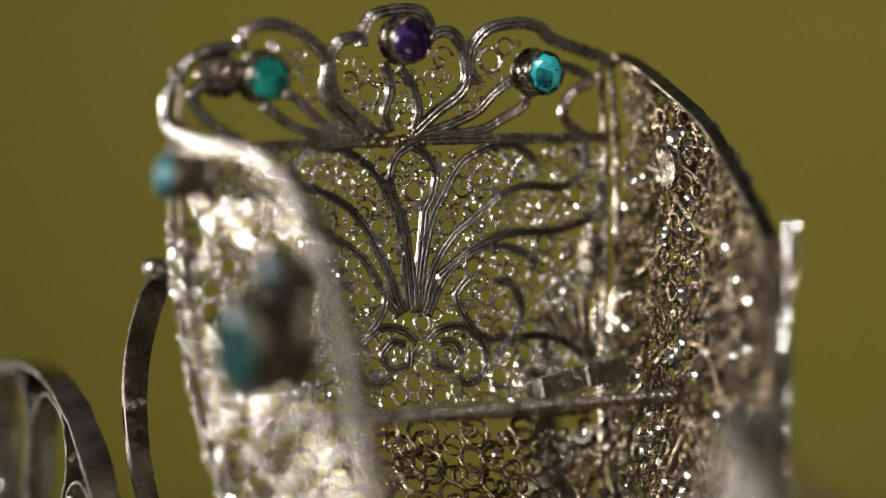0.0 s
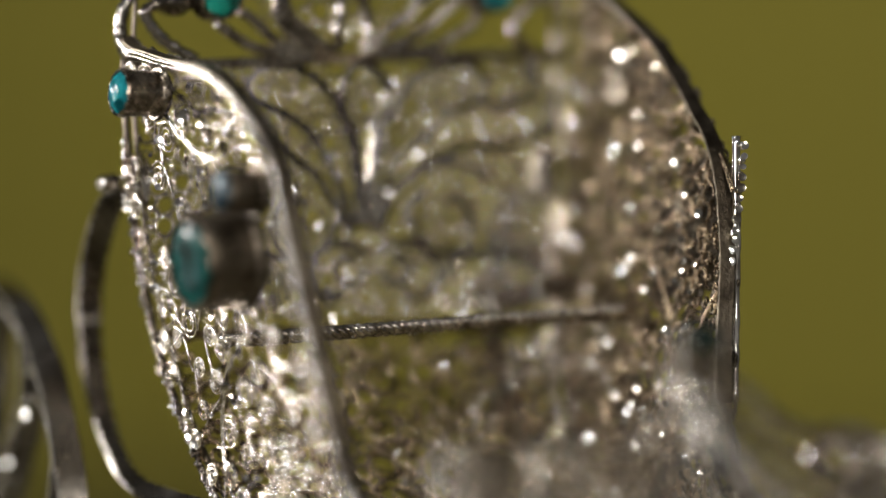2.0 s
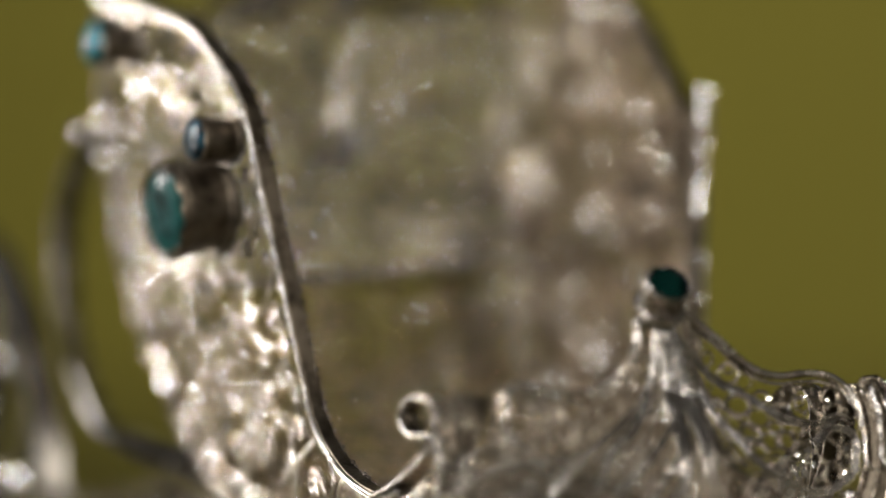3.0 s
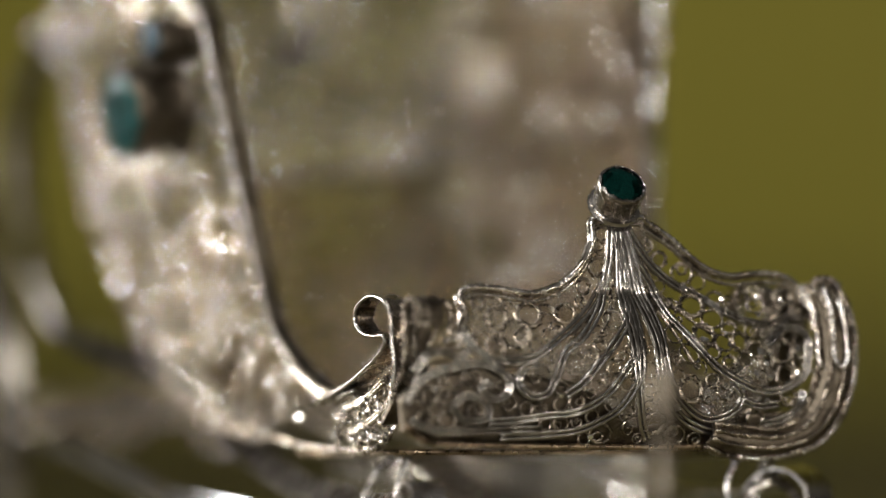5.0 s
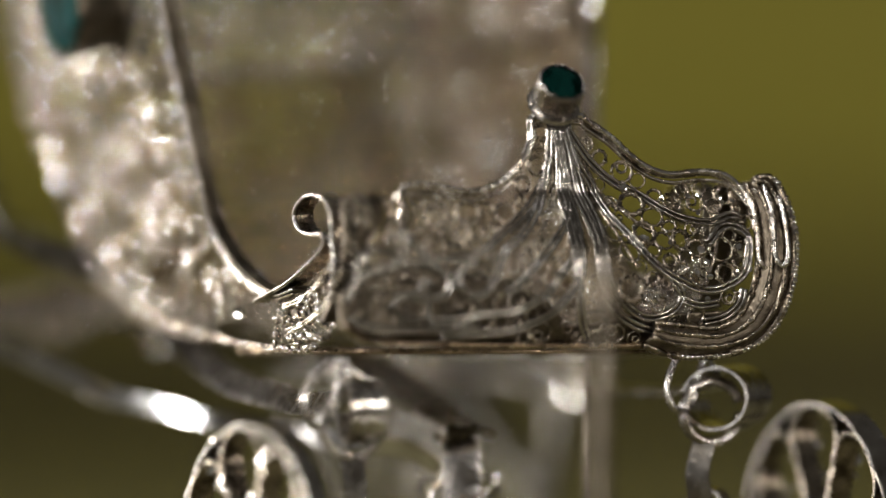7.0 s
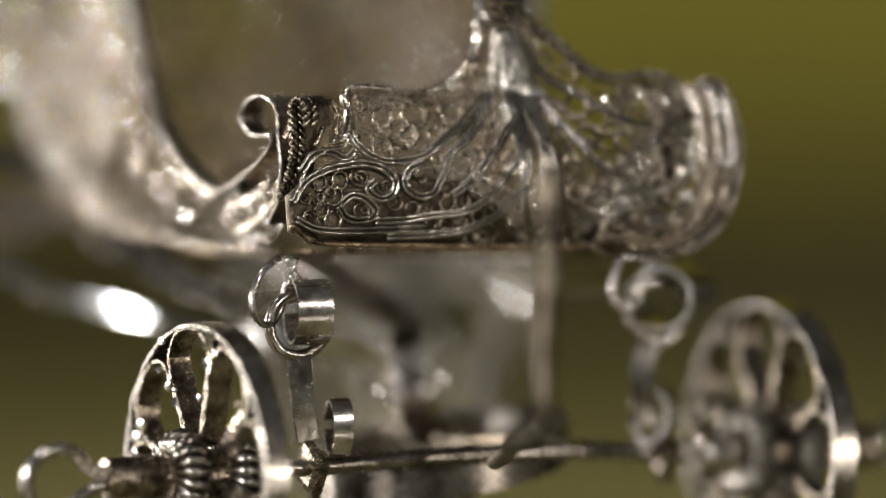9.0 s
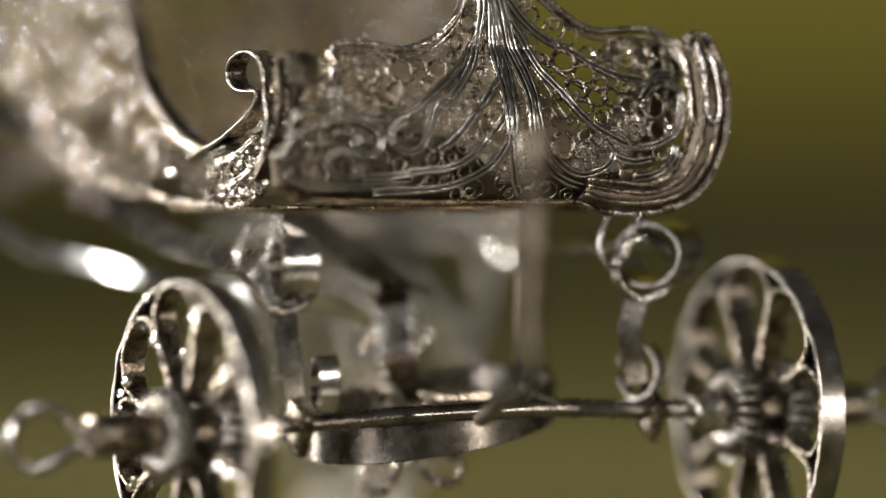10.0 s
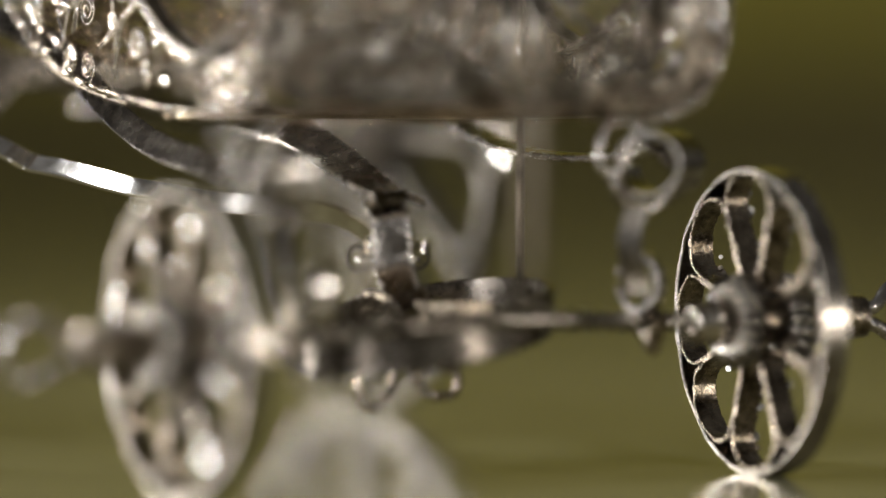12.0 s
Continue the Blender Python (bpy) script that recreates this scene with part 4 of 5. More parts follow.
def dash_panel():
    n = (0, -1, 0.1)
    top = spline(DASH_TOP, 8)
    bottom = spline([(13.6, 35.7), (13.3, 32.6), (12.6, 30.2), (11.2, 28.2), (9.5, 27.0), (7.5, 26.6), (5, 26.5), (-5, 26.5), (-12, 26.6), (-16.6, 26.8), (-18.6, 28.0)], 8)
    g = Geo()
    tube(g, dash_map(top[26:]), 0.30, 8, ref=n, flat=1.7, rough=0.06)
    panel = part("dash_panel", g, SILVER_RIB, body, "low filigree dashboard with a fan of wires like a shell")
    g = Geo()
    tube(g, dash_map(bottom[40:]), 0.26, 7, ref=n, rough=0.25)
    part("bottom_wire", g, BROWN, panel)
    inset = [evenly(top, 260)[14:-4] + (0.0, -0.55)]
    ribs(panel, dash_map, inset, 0.15, 1.4, None, n, "edge_wire", 0.0, 0.05)
    # wires that spread from below the stone, from the left-hand loop round to the right-hand volute
    spread = [
        spline([(-1.1, 42.4), (-1.5, 39.7), (-2.1, 38.0), (-3.2, 36.7), (-4.8, 35.4), (-6.7, 34.1), (-8.3, 33.0), (-10.0, 32.6), (-11.6, 32.7), (-12.9, 33.5), (-13.5, 34.6), (-13.3, 36.0)]),
        spline([(-1.2, 42.2), (-1.6, 39.2), (-2.5, 36.8), (-4.5, 34.5), (-6.2, 33.2), (-7.1, 31.5), (-7.8, 30.3), (-8.9, 30.1), (-9.8, 30.8), (-9.6, 31.9), (-8.3, 32.5)]),
        spline([(-0.9, 42.2), (-0.6, 39.6), (-0.4, 37.4), (-0.9, 35.6), (-2.4, 33.9), (-3.9, 32.4), (-5.2, 31.0), (-6.4, 30.2)]),
        spline([(-0.7, 42.2), (-0.3, 38.6), (-0.3, 35.2), (-0.8, 33.3), (-2.1, 31.7), (-3.5, 30.1), (-5.5, 29.0), (-7.9, 28.7), (-9.7, 28.4), (-12.0, 28.3)]),
        spline([(-0.5, 42.2), (-0.5, 36.6), (-0.6, 32.4), (-1.4, 30.5), (-2.6, 29.0), (-4.9, 27.8), (-7.2, 27.4), (-11.0, 27.2)]),
        spline([(-0.6, 42.2), (-0.8, 37.0), (-1.0, 31.6), (-0.6, 28.6), (0.2, 27.0)]),
        spline([(-0.3, 42.2), (0.2, 38.3), (0.8, 34.3), (0.8, 31.1), (2.2, 28.9), (4.2, 27.8), (6.7, 27.4), (9.9, 27.6)]),
        spline([(-0.2, 42.2), (0.7, 38.6), (1.3, 35.0), (1.3, 32.7), (1.7, 30.8), (3.1, 29.2), (4.7, 28.5), (6.4, 28.9), (7.2, 30.0), (6.6, 31.0)]),
        spline([(-0.1, 42.2), (0.6, 39.7), (1.7, 37.9), (2.3, 36.0), (3.3, 34.6), (4.4, 33.1), (5.5, 32.0), (6.9, 31.2), (8.8, 30.5), (10.6, 30.7), (12.2, 31.6), (12.8, 33.0), (12.9, 34.3), (12.0, 35.0), (10.9, 34.9), (9.7, 33.8)]),
        spline([(0.1, 42.2), (0.4, 41.5), (1.8, 39.5), (3.5, 38.1), (5.2, 37.3), (6.6, 36.3), (8.1, 35.6), (10.1, 35.3), (11.7, 35.8), (12.6, 35.7)]),
    ]
    others = [
        spline([(-18.4, 29.6), (-17.4, 31.0), (-16.0, 31.8), (-14.5, 32.2), (-12.8, 32.4), (-11.4, 32.0), (-10.6, 31.2), (-10.8, 30.2), (-11.8, 29.9), (-12.6, 30.6), (-12.0, 31.2)]),
        spline([(-14.8, 29.4), (-13.8, 30.1), (-12.7, 29.8), (-12.0, 29.0), (-12.6, 28.4), (-14.1, 28.5), (-14.8, 29.4)]),
        spline([(-18.2, 28.4), (-16.4, 27.7), (-13.0, 27.6), (-8.0, 27.8)]),
        spline([(-17.6, 31.8), (-16.6, 33.0), (-15.2, 33.2), (-14.2, 32.8), (-13.4, 33.4)]),
        spline([(9.2, 28.2), (10.8, 28.6), (11.9, 29.6), (12.2, 30.6)]),
        spline([(7.2, 29.8), (8.6, 29.4), (10.2, 29.6)]),
    ]
    fold = [spline([(12.9, 37.8), (13.5, 36.6), (13.5, 34.3), (13.4, 32.7), (13.9, 32.0), (14.4, 32.7), (14.6, 34.9), (14.5, 36.5), (13.8, 37.8)])]
    ribs(panel, dash_map, spread + others, 0.16, 1.5, STRIP, n, double=0.17, rough=0.14)
    ribs(panel, lambda q: dash_map(q) + np.array((0, -0.3, 0)), fold, 0.2, 1.6, normal=n, name="folded_wire", rough=0.05)
    thin = []
    for a, b in zip(spread[:-1], spread[1:]):
        k = 30
        thin.append(0.5 * (evenly(a, 60)[:k] + evenly(b, 60)[:k]))
    ribs(panel, lambda q: dash_map(q) + np.array((0, 0.1, 0)), thin, 0.13, 1.4, SILVER_DARK, n, "fan_wire", 0.0, 0.2)
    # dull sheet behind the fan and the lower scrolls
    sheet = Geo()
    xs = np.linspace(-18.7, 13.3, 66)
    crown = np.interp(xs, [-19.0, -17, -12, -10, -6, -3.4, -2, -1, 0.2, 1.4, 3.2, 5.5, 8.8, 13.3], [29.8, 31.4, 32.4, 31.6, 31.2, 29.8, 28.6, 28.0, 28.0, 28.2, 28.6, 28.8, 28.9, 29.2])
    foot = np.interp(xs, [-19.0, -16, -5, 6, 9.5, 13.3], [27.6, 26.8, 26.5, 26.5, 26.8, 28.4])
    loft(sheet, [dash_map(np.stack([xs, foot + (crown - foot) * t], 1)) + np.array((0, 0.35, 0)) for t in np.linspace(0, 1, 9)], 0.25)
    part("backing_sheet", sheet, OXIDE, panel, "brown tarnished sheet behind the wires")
    outline = densify(np.vstack([top, bottom]))
    lines = [densify(l) for l in spread + others + inset]
    circ = pack(outline, lines, 0.46, 1.05, 0.14, 9000, 11)
    high = circ[:, 1] > np.interp(circ[:, 0], xs, crown) - 0.3
    fill(panel, dash_map, circ[high], ["ring", "thin_ring", "twin", "thin_arc", "ring"], RS, 200, None, SILVER_DARK, 0.3, 0.4)
    fill(panel, lambda q: dash_map(q) + np.array((0, 0.1, 0)), circ[~high], ["scroll", "ring", "twin"], RS, 100, None, SILVER_DARK)
    spots = scatter(outline, 60, RS)
    drops(panel, dash_map(spots[spots[:, 0] > 3.5]) + np.array((0, -0.15, 0)), (-0.3, -0.90, 0.25), RS, 0.36)
    # leaf-shaped roll that closes the right-hand end, beaded along its outer edge
    near = evenly(spline([(13.4, 38.2), (13.7, 36.6), (13.7, 34.9), (13.4, 32.5), (12.7, 30.2), (11.6, 28.5), (9.9, 27.8), (7.6, 28.0), (5.2, 28.2)]), 56)
    far = evenly(spline([(13.6, 38.3), (14.7, 38.6), (15.4, 37.8), (15.9, 36.2), (16.1, 34.3), (15.8, 31.9), (15.3, 30.0), (14.5, 28.3), (13.1, 26.8), (11.2, 26.0), (8.8, 25.7), (6.4, 25.9), (4.4, 26.6)]), 56)
    row = lambda t, out=0.0: dash_map(near + (far - near) * t) + np.array((0, -1.1 * math.sin(t * 2.6) - out, 0))
    roll = Geo()
    loft(roll, [row(t) for t in np.linspace(0, 1, 7)], 0.3)
    leaf = part("end_roll", roll, OXIDE, body, "rolled silver leaf with twisted edge wires")
    for t in (0.02, 0.30, 0.66, 1.0):
        w = Geo()
        tube(w, row(t, 0.1), 0.26 if t in (0.02, 1.0) else 0.20, 7, ref=n, rough=0.35, seed=int(t * 50))
        part("leaf_wire", w, SILVER_DARK, leaf)
    w = Geo()
    tube(w, dash_map(spline([(14.0, 38.0), (14.3, 36.4), (14.2, 34.2), (14.1, 32.9), (14.6, 32.2), (15.1, 32.9), (15.2, 35.0), (15.0, 37.2)], 8)) + np.array((0, -1.5, 0)), 0.22, 7, ref=n, rough=0.2)
    part("hairpin_wire", w, SILVER_STRAP, leaf, "bent wire loop on the rolled leaf")
    beads = Geo()
    for q in evenly(row(1.0, 0.1), 62)[4:-8]:
        ball(beads, q + np.array((0.22, -0.15, 0)), 0.17 + 0.08 * RS.rand(), 4, 7)
    tagged(part("beading", beads, GRANULE, leaf), kind="stuff")
    # small bent wire between the dashboard and its left-hand end strip
    g = Geo()
    tube(g, dash_map(spline([(-16.4, 33.6), (-15.6, 35.0), (-15.3, 36.4), (-14.7, 36.8), (-14.3, 35.8), (-14.6, 34.6), (-13.9, 34.2)], 7)), 0.22, 7)
    part("bent_wire", g, SILVER_DARK, body, "small bent wire tying the dashboard")
    gem_setting(body, (0.7, 0.6, 43.5), (-0.10, -0.75, 0.65), 1.55, 2.6, BOTTLE_GREEN, "small deep green cut stone", metal=SILVER_STRAP)


def seat_and_floor():
    g = Geo()
    s = np.linspace(0, 1, 90)
    p = np.stack([-16 + 32.6 * s, np.full(90, 40.5), 45.3 + 2.4 * s], 1)
    strand = None
    for ph in (0, 2 * math.pi / 3, 4 * math.pi / 3):
        g = Geo()
        tube(g, p + 0.28 * np.stack([np.zeros(90), np.cos(s * 110 + ph), np.sin(s * 110 + ph)], 1), 0.34, 6, ref=(0, 0, 1))
        if strand is None:
            strand = part("seat_bar", g, SILVER_RIB, body, "twisted silver wire bar across the seat")
        else:
            part("strand", g, SILVER_RIB, strand)
    for k, (x, dx) in enumerate(((10.6, 1.7), (14.3, 1.7))):
        b = Geo()
        block(b, (x, 47.5, 48.6 + 0.9 * k), (dx, 0.8, 0.75), (0, -14, 0))
        part("hinge_block", b, SILVER_STRAP, body, "small square silver tube", False)
    f = Geo()
    out = [(-13.9, 21), (-13.9, 12), (-13.4, 6), (-11, 3.6), (-5, 2.6), (3, 2.2), (9, 2.4), (12.4, 3.4), (13.4, 6), (13.9, 12), (13.9, 21)]
    q = spline(out, 4)
    top = np.concatenate([q, np.full((len(q), 1), 26.3)], 1)
    bot = top - (0, 0, 0.35)
    m = len(q)
    f.add(np.vstack([top, bot]), [tuple(range(m)), tuple(range(2 * m - 1, m - 1, -1))] + [(i, i + m, (i + 1) % m + m, (i + 1) % m) for i in range(m)])
    part("floor_plate", f, BROWN, body, "tarnished silver floor of the carriage body", True)


back_panel()
stance(lift=0.5)
side_panel(-1, 21)
side_panel(1, 22)
stance(across=0.032)
dash_panel()
seat_and_floor()
stance(back=0)


# ---- wheels ----
def wheel(name, radius, width, petals, label, metal, spokes):
    """Axis along x, the outside towards -x. A rim strap, petals of flat strip, a hub with two wound rings and a wire pin."""
    w = thing(name, label, "wheel", "wheels of the carriage")
    g = Geo()
    a = np.arange(72) * 2 * math.pi / 72
    wob = 1 + 0.006 * np.sin(3 * a + 1)
    band(g, np.stack([0 * a, radius * wob * np.cos(a), radius * wob * np.sin(a)], 1) * (1, 0.985, 0.985), width, 0.42, (1, 0, 0), True, 0.035)
    part("rim", g, metal, w, "flat silver strap bent into a rim")
    hub_r = 0.16 * radius + 0.6
    for k in range(petals):
        mid = (k + 0.5) * 2 * math.pi / petals + 0.1
        half = math.pi / petals
        pts = []
        for q, rr in ((-0.90, hub_r), (-0.93, radius * 0.5), (-0.95, radius * 0.72), (-0.84, radius * 0.86), (-0.45, radius * 0.945), (0.0, radius * 0.965), (0.45, radius * 0.945),
                      (0.84, radius * 0.86), (0.95, radius * 0.72), (0.93, radius * 0.5), (0.90, hub_r)):
            t = mid + q * half
            pts.append((0, rr * math.cos(t), rr * math.sin(t)))
        g = Geo()
        band(g, spline(pts, 5), width * 0.92, 0.32, (1, 0, 0), False, 0.035)
        part("spoke", g, spokes, w)
    rs = np.random.RandomState(petals)
    a, q = (rs.randint(petals, size=5 * petals) + 0.1 * rs.normal(size=5 * petals)) * 2 * math.pi / petals + 0.1, radius * rs.uniform(0.45, 0.97, 5 * petals)
    drops(w, np.stack([np.full(5 * petals, -width * 0.5), q * np.cos(a), q * np.sin(a)], 1), (-0.63, -0.76, 0.13), rs, 0.48, 0.18, 0.20)
    g = Geo()
    lathe(g, [(-8.4, 0.9), (-8.2, 1.5), (-6.6, 1.6), (-4.6, 1.65), (-3.2, 1.55), (-3.0, 1.2), (-1.4, 1.3), (-1.2, hub_r * 0.8), (1.2, hub_r * 0.8), (1.5, 1.2), (3.0, 1.1), (3.1, 0.8)], (0, 0, 0), (1, 0, 0), 16)
    part("hub", g, SILVER_DARK, w, "tarnished silver tube")
    g = Geo()
    lathe(g, [(2.9, 1.1), (3.1, 1.5), (4.0, 1.62), (4.2, 1.42), (5.6, 1.5), (5.8, 1.05)], (0, 0, 0), (1, 0, 0), 8)
    part("hub_sleeve", g, SILVER_RIB, w, "worn silver sleeve inside the wheel")
    for x in (-2.1, 2.1):
        g = Geo()
        turns, m = 22, 22 * 10
        s = np.arange(m) * 2 * math.pi / m
        rr = hub_r * 0.92 + 1.0 * np.cos(s * turns)
        tube(g, np.stack([x + 1.0 * np.sin(s * turns), rr * np.cos(s), rr * np.sin(s)], 1), 0.33, 6, closed=True)
        part("wound_ring", g, STRIP, w, "ring of coiled silver wire round the hub")
    g = Geo()
    loop = [(-8.0, 0.35, 0.3), (-9.2, 0.5, 0.7), (-10.6, 0.2, 2.0), (-12.6, 0, 2.3), (-14.2, 0, 1.0), (-14.2, 0, -1.0), (-12.8, 0, -2.2), (-10.8, -0.2, -1.6), (-9.2, -0.4, -0.5), (-8.0, -0.3, -0.3)]
    tube(g, spline(loop, 6), 0.52, 8)
    part("pin_loop", g, SILVER_STRAP, w, "bent silver wire loop through the axle end")
    return w


FRONT_R, REAR_R = 10.9, 23.3
front_wheel = wheel("front_wheel", FRONT_R, 2.0, 8, "small silver front wheel with petal-shaped strip spokes", STRIP, SILVER_DARK)
rear_wheel = wheel("rear_wheel", REAR_R, 2.2, 12, "tall silver rear wheel with flat strip spokes", STRIP, STRIP)


def set_wheel(w, at, rz, spin):
    return pose(at[0] * MM, at[1] * MM, at[2] * MM, spin, 0, rz)


copy_thing(front_wheel, set_wheel(front_wheel, (22.7, 0, FRONT_R + 0.05), 180.3, 20))
front_wheel.matrix_basis = set_wheel(front_wheel, (-23.0, 0, FRONT_R + 0.05), 0, 8)
rw2 = copy_thing(rear_wheel, set_wheel(rear_wheel, (24.6, 63.5, REAR_R * 0.88 + 0.2), 180, -5.7) @ Matrix.Scale(0.88, 4))
# tilted polished disc, added so that the rim shows a bright glint
g = Geo()
lathe(g, [(-0.4, 0.9), (0, 1.0), (0.035, 0.66), (0.055, 0.33), (0.062, 0.04)], (-0.2, 23.75, 1.6), (0.27, 0.895, 0.355), 14)
part("rim_rivet", g, GRANULE, rw2, "polished flat disc added to the rim as its glint")
rear_wheel.matrix_basis = set_wheel(rear_wheel, (-17.7, 75, REAR_R + 0.2), -9, 4)


# ---- undercarriage ----
under = thing("undercarriage", "silver strip undercarriage joining the two axles of the carriage", "undercarriage")


def undercarriage():
    stance()
    def p(name, label, mat=None):
        def done(g, smooth=True):
            return part(name, g, mat or SILVER_STRAP, under, label, smooth)
        return done
    g = Geo()
    tube(g, spline([(-21, 0, 11.3), (-14, 0, 11.2), (-6, 0.3, 11.5), (6, 0.3, 11.6), (14, 0, 11.2), (21, 0, 11.3)], 6), 0.75, 8, flat=0.9, ref=(0, 0, 1), rough=0.08)
    p("front_axle", "thin round silver axle", STRAP_DARK)(g)
    g = Geo()
    tube(g, spline([(-16, 74.6, 28.1), (-8, 72.4, 29.2), (2, 69.6, 29.6), (12, 67.0, 27.6), (24, 64.0, 24.6)], 6), 0.55, 8, ref=(0, 0, 1))
    p("rear_axle", "thin round tarnished axle", OXIDE)(g)
    for x in (-14.6, 13.8):
        g = Geo()
        lathe(g, [(-0.55, 1.2), (-0.4, 2.1), (0.3, 2.2), (0.55, 1.3)], (x, 0, 11.0), (1, 0, 0.08), 4, 0.2)
        p("axle_collar", "square silver washer on the axle", SILVER_DARK)(g, False)
    g = Geo()
    a = np.arange(48) * 2 * math.pi / 48
    band(g, np.stack([0.2 + 9.2 * np.cos(a), 8.0 + 7.0 * np.sin(a), 11.25 + 1.5 * np.cos(a) + 0.9 * np.sin(a)], 1), 3.0, 0.5, (0, 0, 1), True)
    p("turntable_ring", "flat dull silver ring under the perch", STRAP_DARK)(g)
    g = Geo()
    band(g, spline([(3.6, 0.5, 13.2), (5.4, 0.3, 12.4), (8, 0.1, 11.6), (13, 0, 11.2)], 6), 1.3, 0.5, (0, 1, 0.2))
    band(g, spline([(-9.8, 0.5, 12.0), (-11, 0.3, 11.6), (-14, 0, 11.2)], 6), 1.3, 0.5, (0, 1, 0.2))
    p("axle_strap", "flat silver strip along the axle", STRAP_DARK)(g)
    # pole: runs forward from the turntable and ends in an upright tongue
    g = Geo()
    tube(g, spline([(-3.0, -5.8, 11.2), (-4.8, -11, 11.9), (-7.6, -18, 13.0), (-10.4, -26.5, 13.9), (-11.6, -29.8, 14.9), (-11.9, -30.2, 17.7), (-11.6, -30.0, 23.7), (-11.4, -30.0, 27.3)], 8), 0.6, 9, rough=0.05)
    pole = p("draught_pole", "slender tarnished silver pole with an upturned end", OXIDE)(g)
    g = Geo()
    lathe(g, [(0, 0.35), (0.4, 0.55), (1.6, 0.8), (3.4, 0.9), (5.0, 0.7), (5.6, 0.3)], (-11.4, -30.0, 27.2), (0.02, 0, 1), 14)
    part("pole_tip", g, OXIDE, pole, "rounded silver tip of the pole")
    # bolster on the rear axle, with a volute at each side
    g = Geo()
    band(g, spline([(-15, 61.2, 29.6), (-8, 61.4, 30.0), (0, 61.6, 30.1), (8, 62.0, 30.0), (15, 62.4, 29.6)], 5), 2.6, 0.8, (0, 0, 1))
    p("rear_bolster", "dull silver bar on the rear axle", SILVER_RIB)(g)
    for s in (-1, 1):
        g = Geo()
        q = spiral(0, 0, 3.0, 0.9, 1.7 * s, 1.4, 20)
        band(g, np.stack([s * 9.5 + q[:, 0], np.full(len(q), 59.8), 29.6 + q[:, 1]], 1), 2.2, 0.45, (0, 1, 0))
        p("bolster_scroll", "flat silver strip rolled into a volute", SILVER_RIB)(g)
    # perch: a broad strip back to the rear axle, hooked over a clip on the turntable
    g = Geo()
    q = spline([(-0.5, 12.0, 20.3), (-0.5, 12.6, 20.6), (-0.3, 15.0, 21.1), (0.0, 18.6, 22.2), (0.2, 23.0, 23.5), (0.3, 28.5, 24.9), (0.3, 35, 25.7), (0.4, 45, 26.4), (0, 60, 27.6)], 8)
    lean = np.clip((q[:, 1] - 14) * 0.05, 0, 0.6)
    band(g, q, 2.9, 0.45, np.stack([np.ones(len(q)), 0 * lean, lean], 1))
    p("perch", "broad curved dull silver strip, the perch of the carriage", STRAP_DARK)(g)
    g = Geo()
    q = spline([(-0.9, 14.1, 17.6), (-1.6, 15.1, 18.4), (-2.6, 16.8, 19.2), (-4.1, 19.1, 19.6), (-5.0, 20.2, 19.8), (-6.8, 22.7, 20.1), (-8.8, 25.3, 20.5), (-11.0, 28.2, 21.2), (-12.3, 30.1, 21.6), (-15.4, 34.4, 22.9), (-16.8, 36.3, 23.4), (-18.4, 38.1, 24.6), (-20.4, 48, 27.6), (-19.0, 58, 28.8), (-14.0, 72, 30.4)], 8)
    band(g, q, 1.5, 0.36, np.stack([0.65 + 0.07 * np.clip(q[:, 1] - 31.6, -14, 12), 0.2 + 0 * q[:, 1], 0.73 + 0 * q[:, 1]], 1))
    p("spring_strip", "long bowed silver strip below the perch", SPRING)(g)
    g = Geo()
    q = spline([(0.3, 14.1, 19.9), (-0.1, 13.2, 19.5), (-0.3, 12.7, 19.0), (-0.3, 12.5, 17.95), (-0.3, 12.4, 16.65), (-0.3, 12.1, 15.4), (-0.4, 11.1, 14.2), (-0.3, 9.7, 13.2), (-0.3, 8.3, 12.4)], 7)
    band(g, q, 2.5, 0.36, (0.845, -0.535, 0.03), wear=0.05)
    p("clip_strap", "broad bent silver strip holding the perch", SILVER_STRAP)(g)
    g = Geo()
    for side, r in ((1.25, 0.15), (-1.25, 0.12)):
        tube(g, q[6:44] + np.array((0.883, -0.469, 0)) * side - np.array((0.1, 0.2, 0)), r, 7, rough=0.2)
    p("clip_edge", "bright worn edges of the clip", SILVER_STRAP)(g)
    g = Geo()
    band(g, spline([(-5.0, 7.0, 20.3), (-4.4, 6.8, 20.75), (-3.0, 6.7, 20.85), (-1.6, 6.6, 20.9), (-0.9, 6.7, 20.5)], 6) + np.array((3.2, 6.3, -0.5)), 1.5, 0.35, (0, 1, 0.1))
    p("clip_bridge", "dark strip bent over the perch", OXIDE)(g)
    for x, y, turn, q0 in ((-1.9, 14.2, -1, 0.6), (1.7, 12.4, 1, 2.4)):
        g = Geo()
        q = spiral(0, 0, 1.1, 0.55, 1.3 * turn, q0, 18)
        band(g, np.stack([x + 0.883 * q[:, 0], y - 0.469 * q[:, 0], 16.3 + q[:, 1]], 1), 0.9, 0.3, (0.469, 0.883, 0))
        curl = p("clip_curl", "small curled strip end", STRIP)(g)
        drops(curl, [(x - 0.3 + 0.4 * k, y - 0.7, 16.0 + 0.5 * k) for k in range(3)], (-0.45, -0.84, 0.22), np.random.RandomState(5), 0.42, 0.24, 0.14)
    g = Geo()
    tube(g, [(8.9, 10.4, 12.9), (8.85, 10.4, 19.0), (8.9, 10.35, 25.9)], 0.27, 8, rough=0.06)
    p("king_pin", "thin upright dark wire between turntable and body", OXIDE)(g)
    g = Geo()
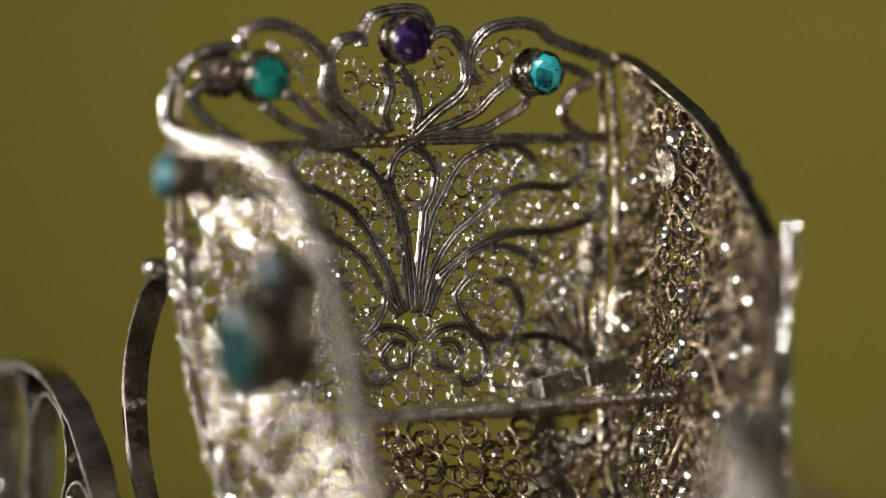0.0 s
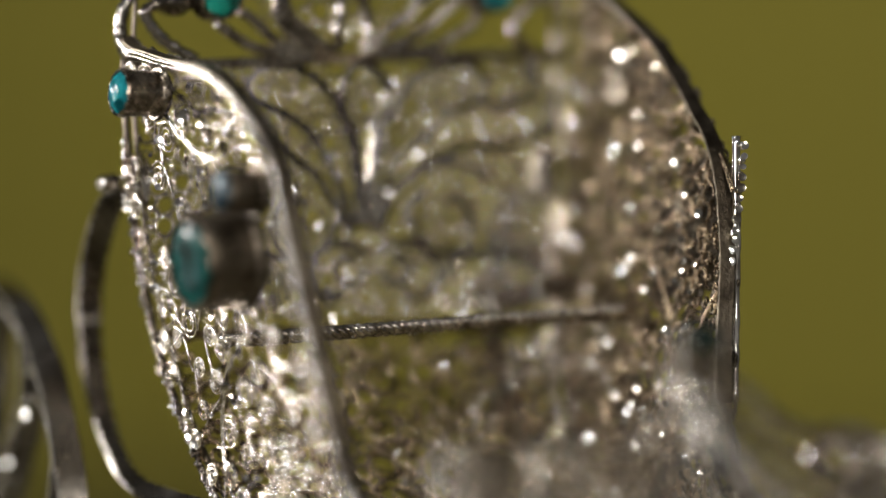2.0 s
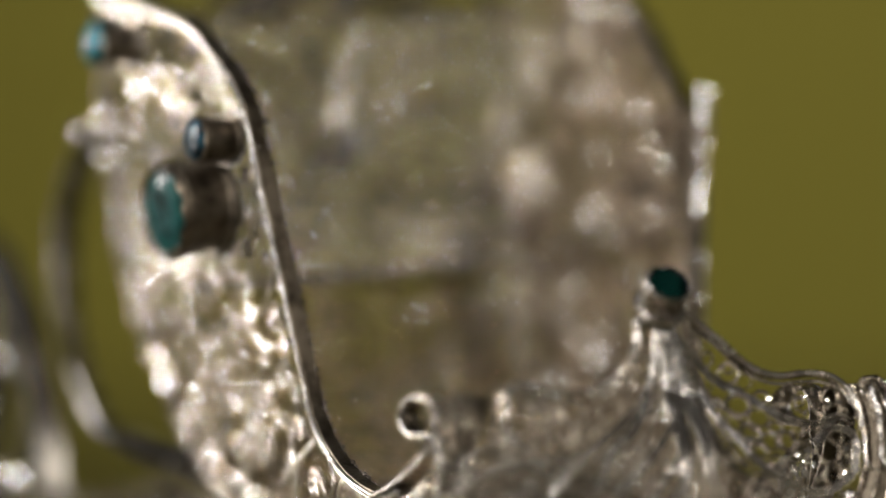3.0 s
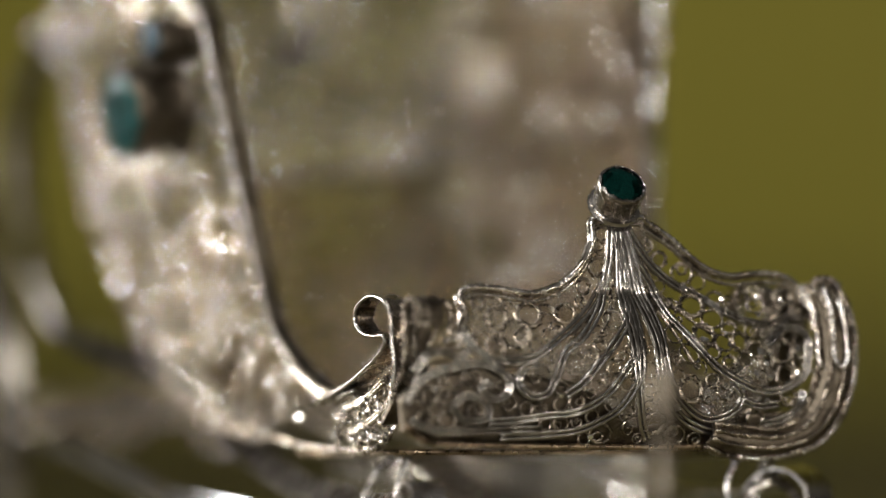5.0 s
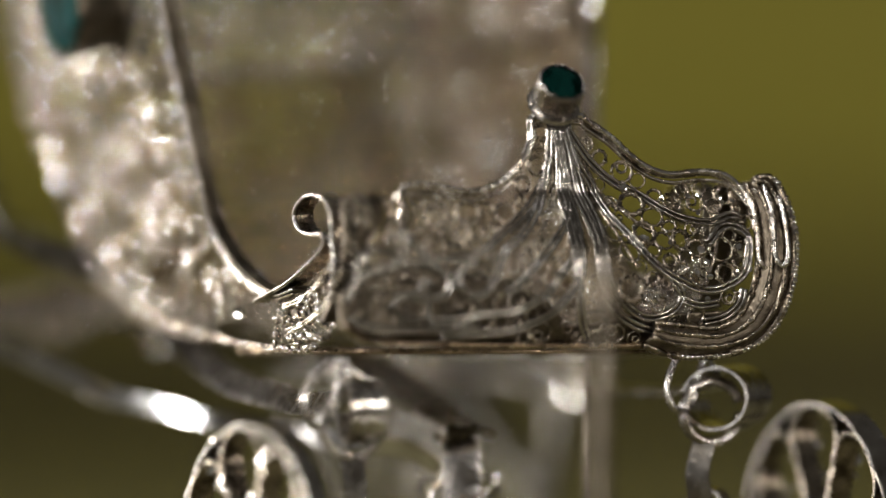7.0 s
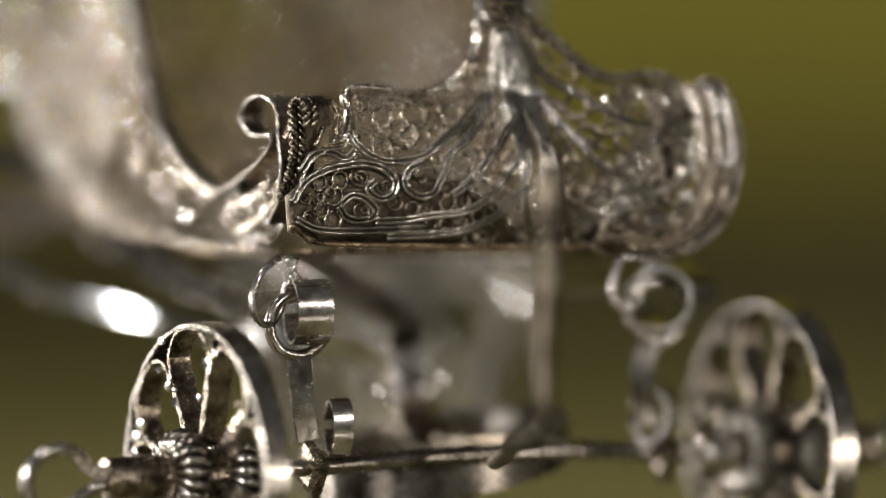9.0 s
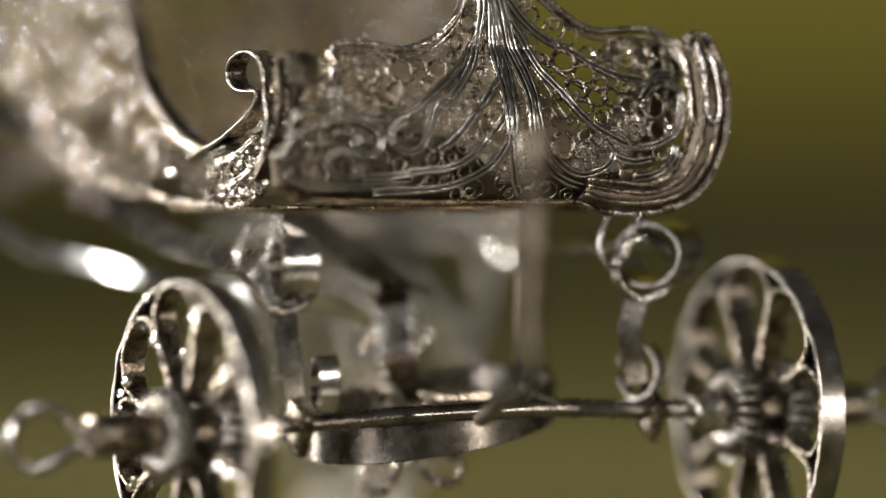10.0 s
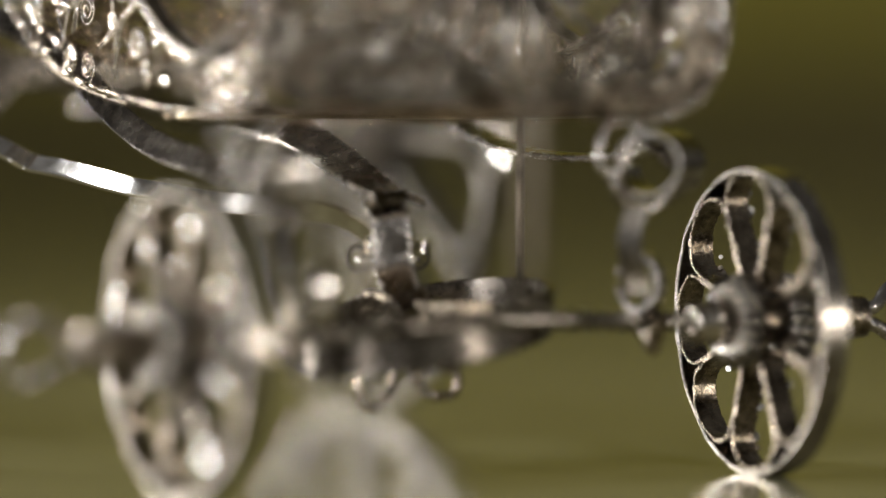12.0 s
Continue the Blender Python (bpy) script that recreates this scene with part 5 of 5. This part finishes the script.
    band(g, spline([(0.6, 16.0, 13.6), (0.8, 11, 13.0), (1.0, 6, 12.6), (1.0, 2.4, 12.6)], 5), 2.6, 0.5, (1, 0, 0))
    p("turntable_bar", "flat dull silver strip across the ring", SILVER_DARK)(g)
    for pts in ([(-0.4, 8.9, 12.7), (-1.1, 9.1, 10.8), (-1.4, 9.2, 9.2), (-1.6, 9.4, 7.8), (-2.1, 9.6, 6.4), (-2.8, 10.0, 5.7), (-3.6, 10.4, 6.0), (-3.9, 10.6, 7.0), (-3.6, 10.4, 8.2), (-2.9, 10.1, 8.8), (-2.1, 9.6, 9.4), (-1.0, 9.2, 11.0), (-0.2, 9.0, 12.7)],
                [(0.0, 8.7, 12.7), (-0.4, 8.8, 10.8), (-0.6, 8.8, 9.1), (-0.3, 8.7, 7.8), (0.2, 8.4, 6.7), (1.2, 7.8, 6.3), (2.1, 7.4, 6.6), (2.3, 7.3, 7.6), (1.7, 7.6, 8.4), (0.9, 8.0, 8.8), (0.3, 8.3, 9.3), (0.1, 8.4, 11.0), (0.4, 8.5, 12.7)]):
        g = Geo()
        tube(g, spline(pts, 6), 0.34, 8, rough=0.12)
        p("hook_loop", "bent silver wire loop below the axle", SILVER_DARK)(g)


undercarriage()


# ---- hanging links and straps ----
def hanging_link(x, roll=2.2, out=-0.2, low=1.6, shift=0.0, face=(0.97, -0.25)):
    k = thing("hanging_link", "silver link of rolled strips from which the carriage body hangs", "link", "links that carry the body")
    o = np.array((x, 0, 0))
    axis, across = np.array((face[0], face[1], 0)), np.array((-face[1], face[0], 0))

    def put(name, g, mat=None):
        part(name, g, mat or SILVER_STRAP, k)
    g = Geo()
    tube(g, o + spline([(-2.0, 0.5, 26.2), (-3.6, 0, 25.2), (-4.5, -0.2, 23.4), (-4.1, -0.3, 21.9), (-3.0, 0, 21.5), (-2.0, 0.3, 22.4), (-1.4, 0.5, 24.4), (-0.6, 0.6, 26.2)], 7), 0.27, 8)
    put("wire_eye", g)
    g = Geo()
    tube(g, o + spline([(-0.9, 1.6, 26.2), (0.1, 1.4, 24.6), (0.7, 1.0, 23.2)], 7), 0.24, 8)
    put("wire_tie", g)
    g = Geo()
    a = np.linspace(0.3, 6.2, 34)[:, None]
    rim = lambda r, h, along, z: o + axis * along + across * r * np.cos(a) + np.array((0, 0, 1)) * (z + h * np.sin(a))
    band(g, rim(2.5, 2.2, out, 22.3), roll, 0.34, axis)
    put("rolled_eye", g)
    g = Geo()
    b = a[:, 0]
    tube(g, o + np.stack([-0.6 + 2.3 * np.cos(b), 0.2 + 0 * b, 21.4 + 2.2 * np.sin(b)], 1), 0.42, 7, closed=False)
    put("ring", g)
    g = Geo()
    o = o + np.array((shift, 0, 0))
    band(g, o + spline([(-0.6 - shift * 0.5, 0.1, 19.2), (-0.5, 0, 17.0), (-0.2, 0, 14.8), (0.2, 0.2, 13.2)], 6), 1.7, 0.5, (0.9, -0.3, 0))
    put("bar", g)
    g = Geo()
    band(g, rim(1.5, 1.9, low, 14.0), 1.5, 0.36, axis)
    put("lower_eye", g)
    return k


stance()
hanging_link(-15.0, 2.6, 0.1, 2.3)
hanging_link(14.0, 4.4, 1.0, 0.9, -1.4, (0.78, 0.62))


def strap(sign):
    k = thing("carrying_strap", "curved silver strap carrying the body, fixed to its back", "strap", "straps that carry the body")
    g = Geo()
    x, xi = sign * 16.4, sign * 12.8
    pts = [(x, 53.2, 56.0), (x, 57.0, 55.4), (x, 60.0, 51), (x, 60.5, 46), (x, 58.6, 40.5), (x, 54.6, 36.0), (sign * 15.6, 49.5, 34.0), (sign * 14.4, 44, 32.8), (sign * 13.5, 38, 30.6),
           (xi, 31.8, 26.7), (xi, 27.5, 24.9), (xi, 22.6, 23.6), (xi, 16.6, 22.7), (sign * 13.9, 11.2, 22.3), (sign * 15.0, 5.4, 22.4), (sign * 15.6, 2.4, 22.9)]
    q = spline(pts, 8)
    turn = np.clip((len(q) * 0.42 - np.arange(len(q))) / 14.0, 0, 1)[:, None]
    band(g, q, 1.9, 0.42, unit(turn * (1, 0, 0.45 * sign) + (1 - turn) * ((0.55, -0.25, 0.75) if sign < 0 else (1, 0, 0.05))))
    part("strap_band", g, STRAP_DARK, k)
    g = Geo()
    tube(g, q[int(len(q) * 0.45):] + np.array((-0.5, 0.2, -0.72) if sign < 0 else (-0.9, 0, -0.1)), 0.1, 6, rough=0.1)
    part("strap_edge", g, SILVER_STRAP, k, "bright wire along the edge of the strap")
    g = Geo()
    block(g, (x, 53.0, 56.6), (0.7, 0.9, 1.5))
    lathe(g, [(0, 0.5), (0.2, 0.62), (1.3, 0.62), (1.5, 0.45)], (x + sign * 0.5, 54.8, 56.9), (sign, 0.1, -0.1), 12)
    band(g, spline([(x, 52.6, 58.6), (x, 53.6, 58.0), (x, 54.0, 56.4), (x, 53.8, 54.8)], 5), 1.0, 0.3, (1, 0, 0))
    # right clip takes darker silver to look unlit; shade is put into its colour
    part("buckle", g, SILVER_STRAP if sign < 0 else OXIDE, k, "small riveted silver clip")


stance(lift=0.5)
strap(-1)
strap(1)
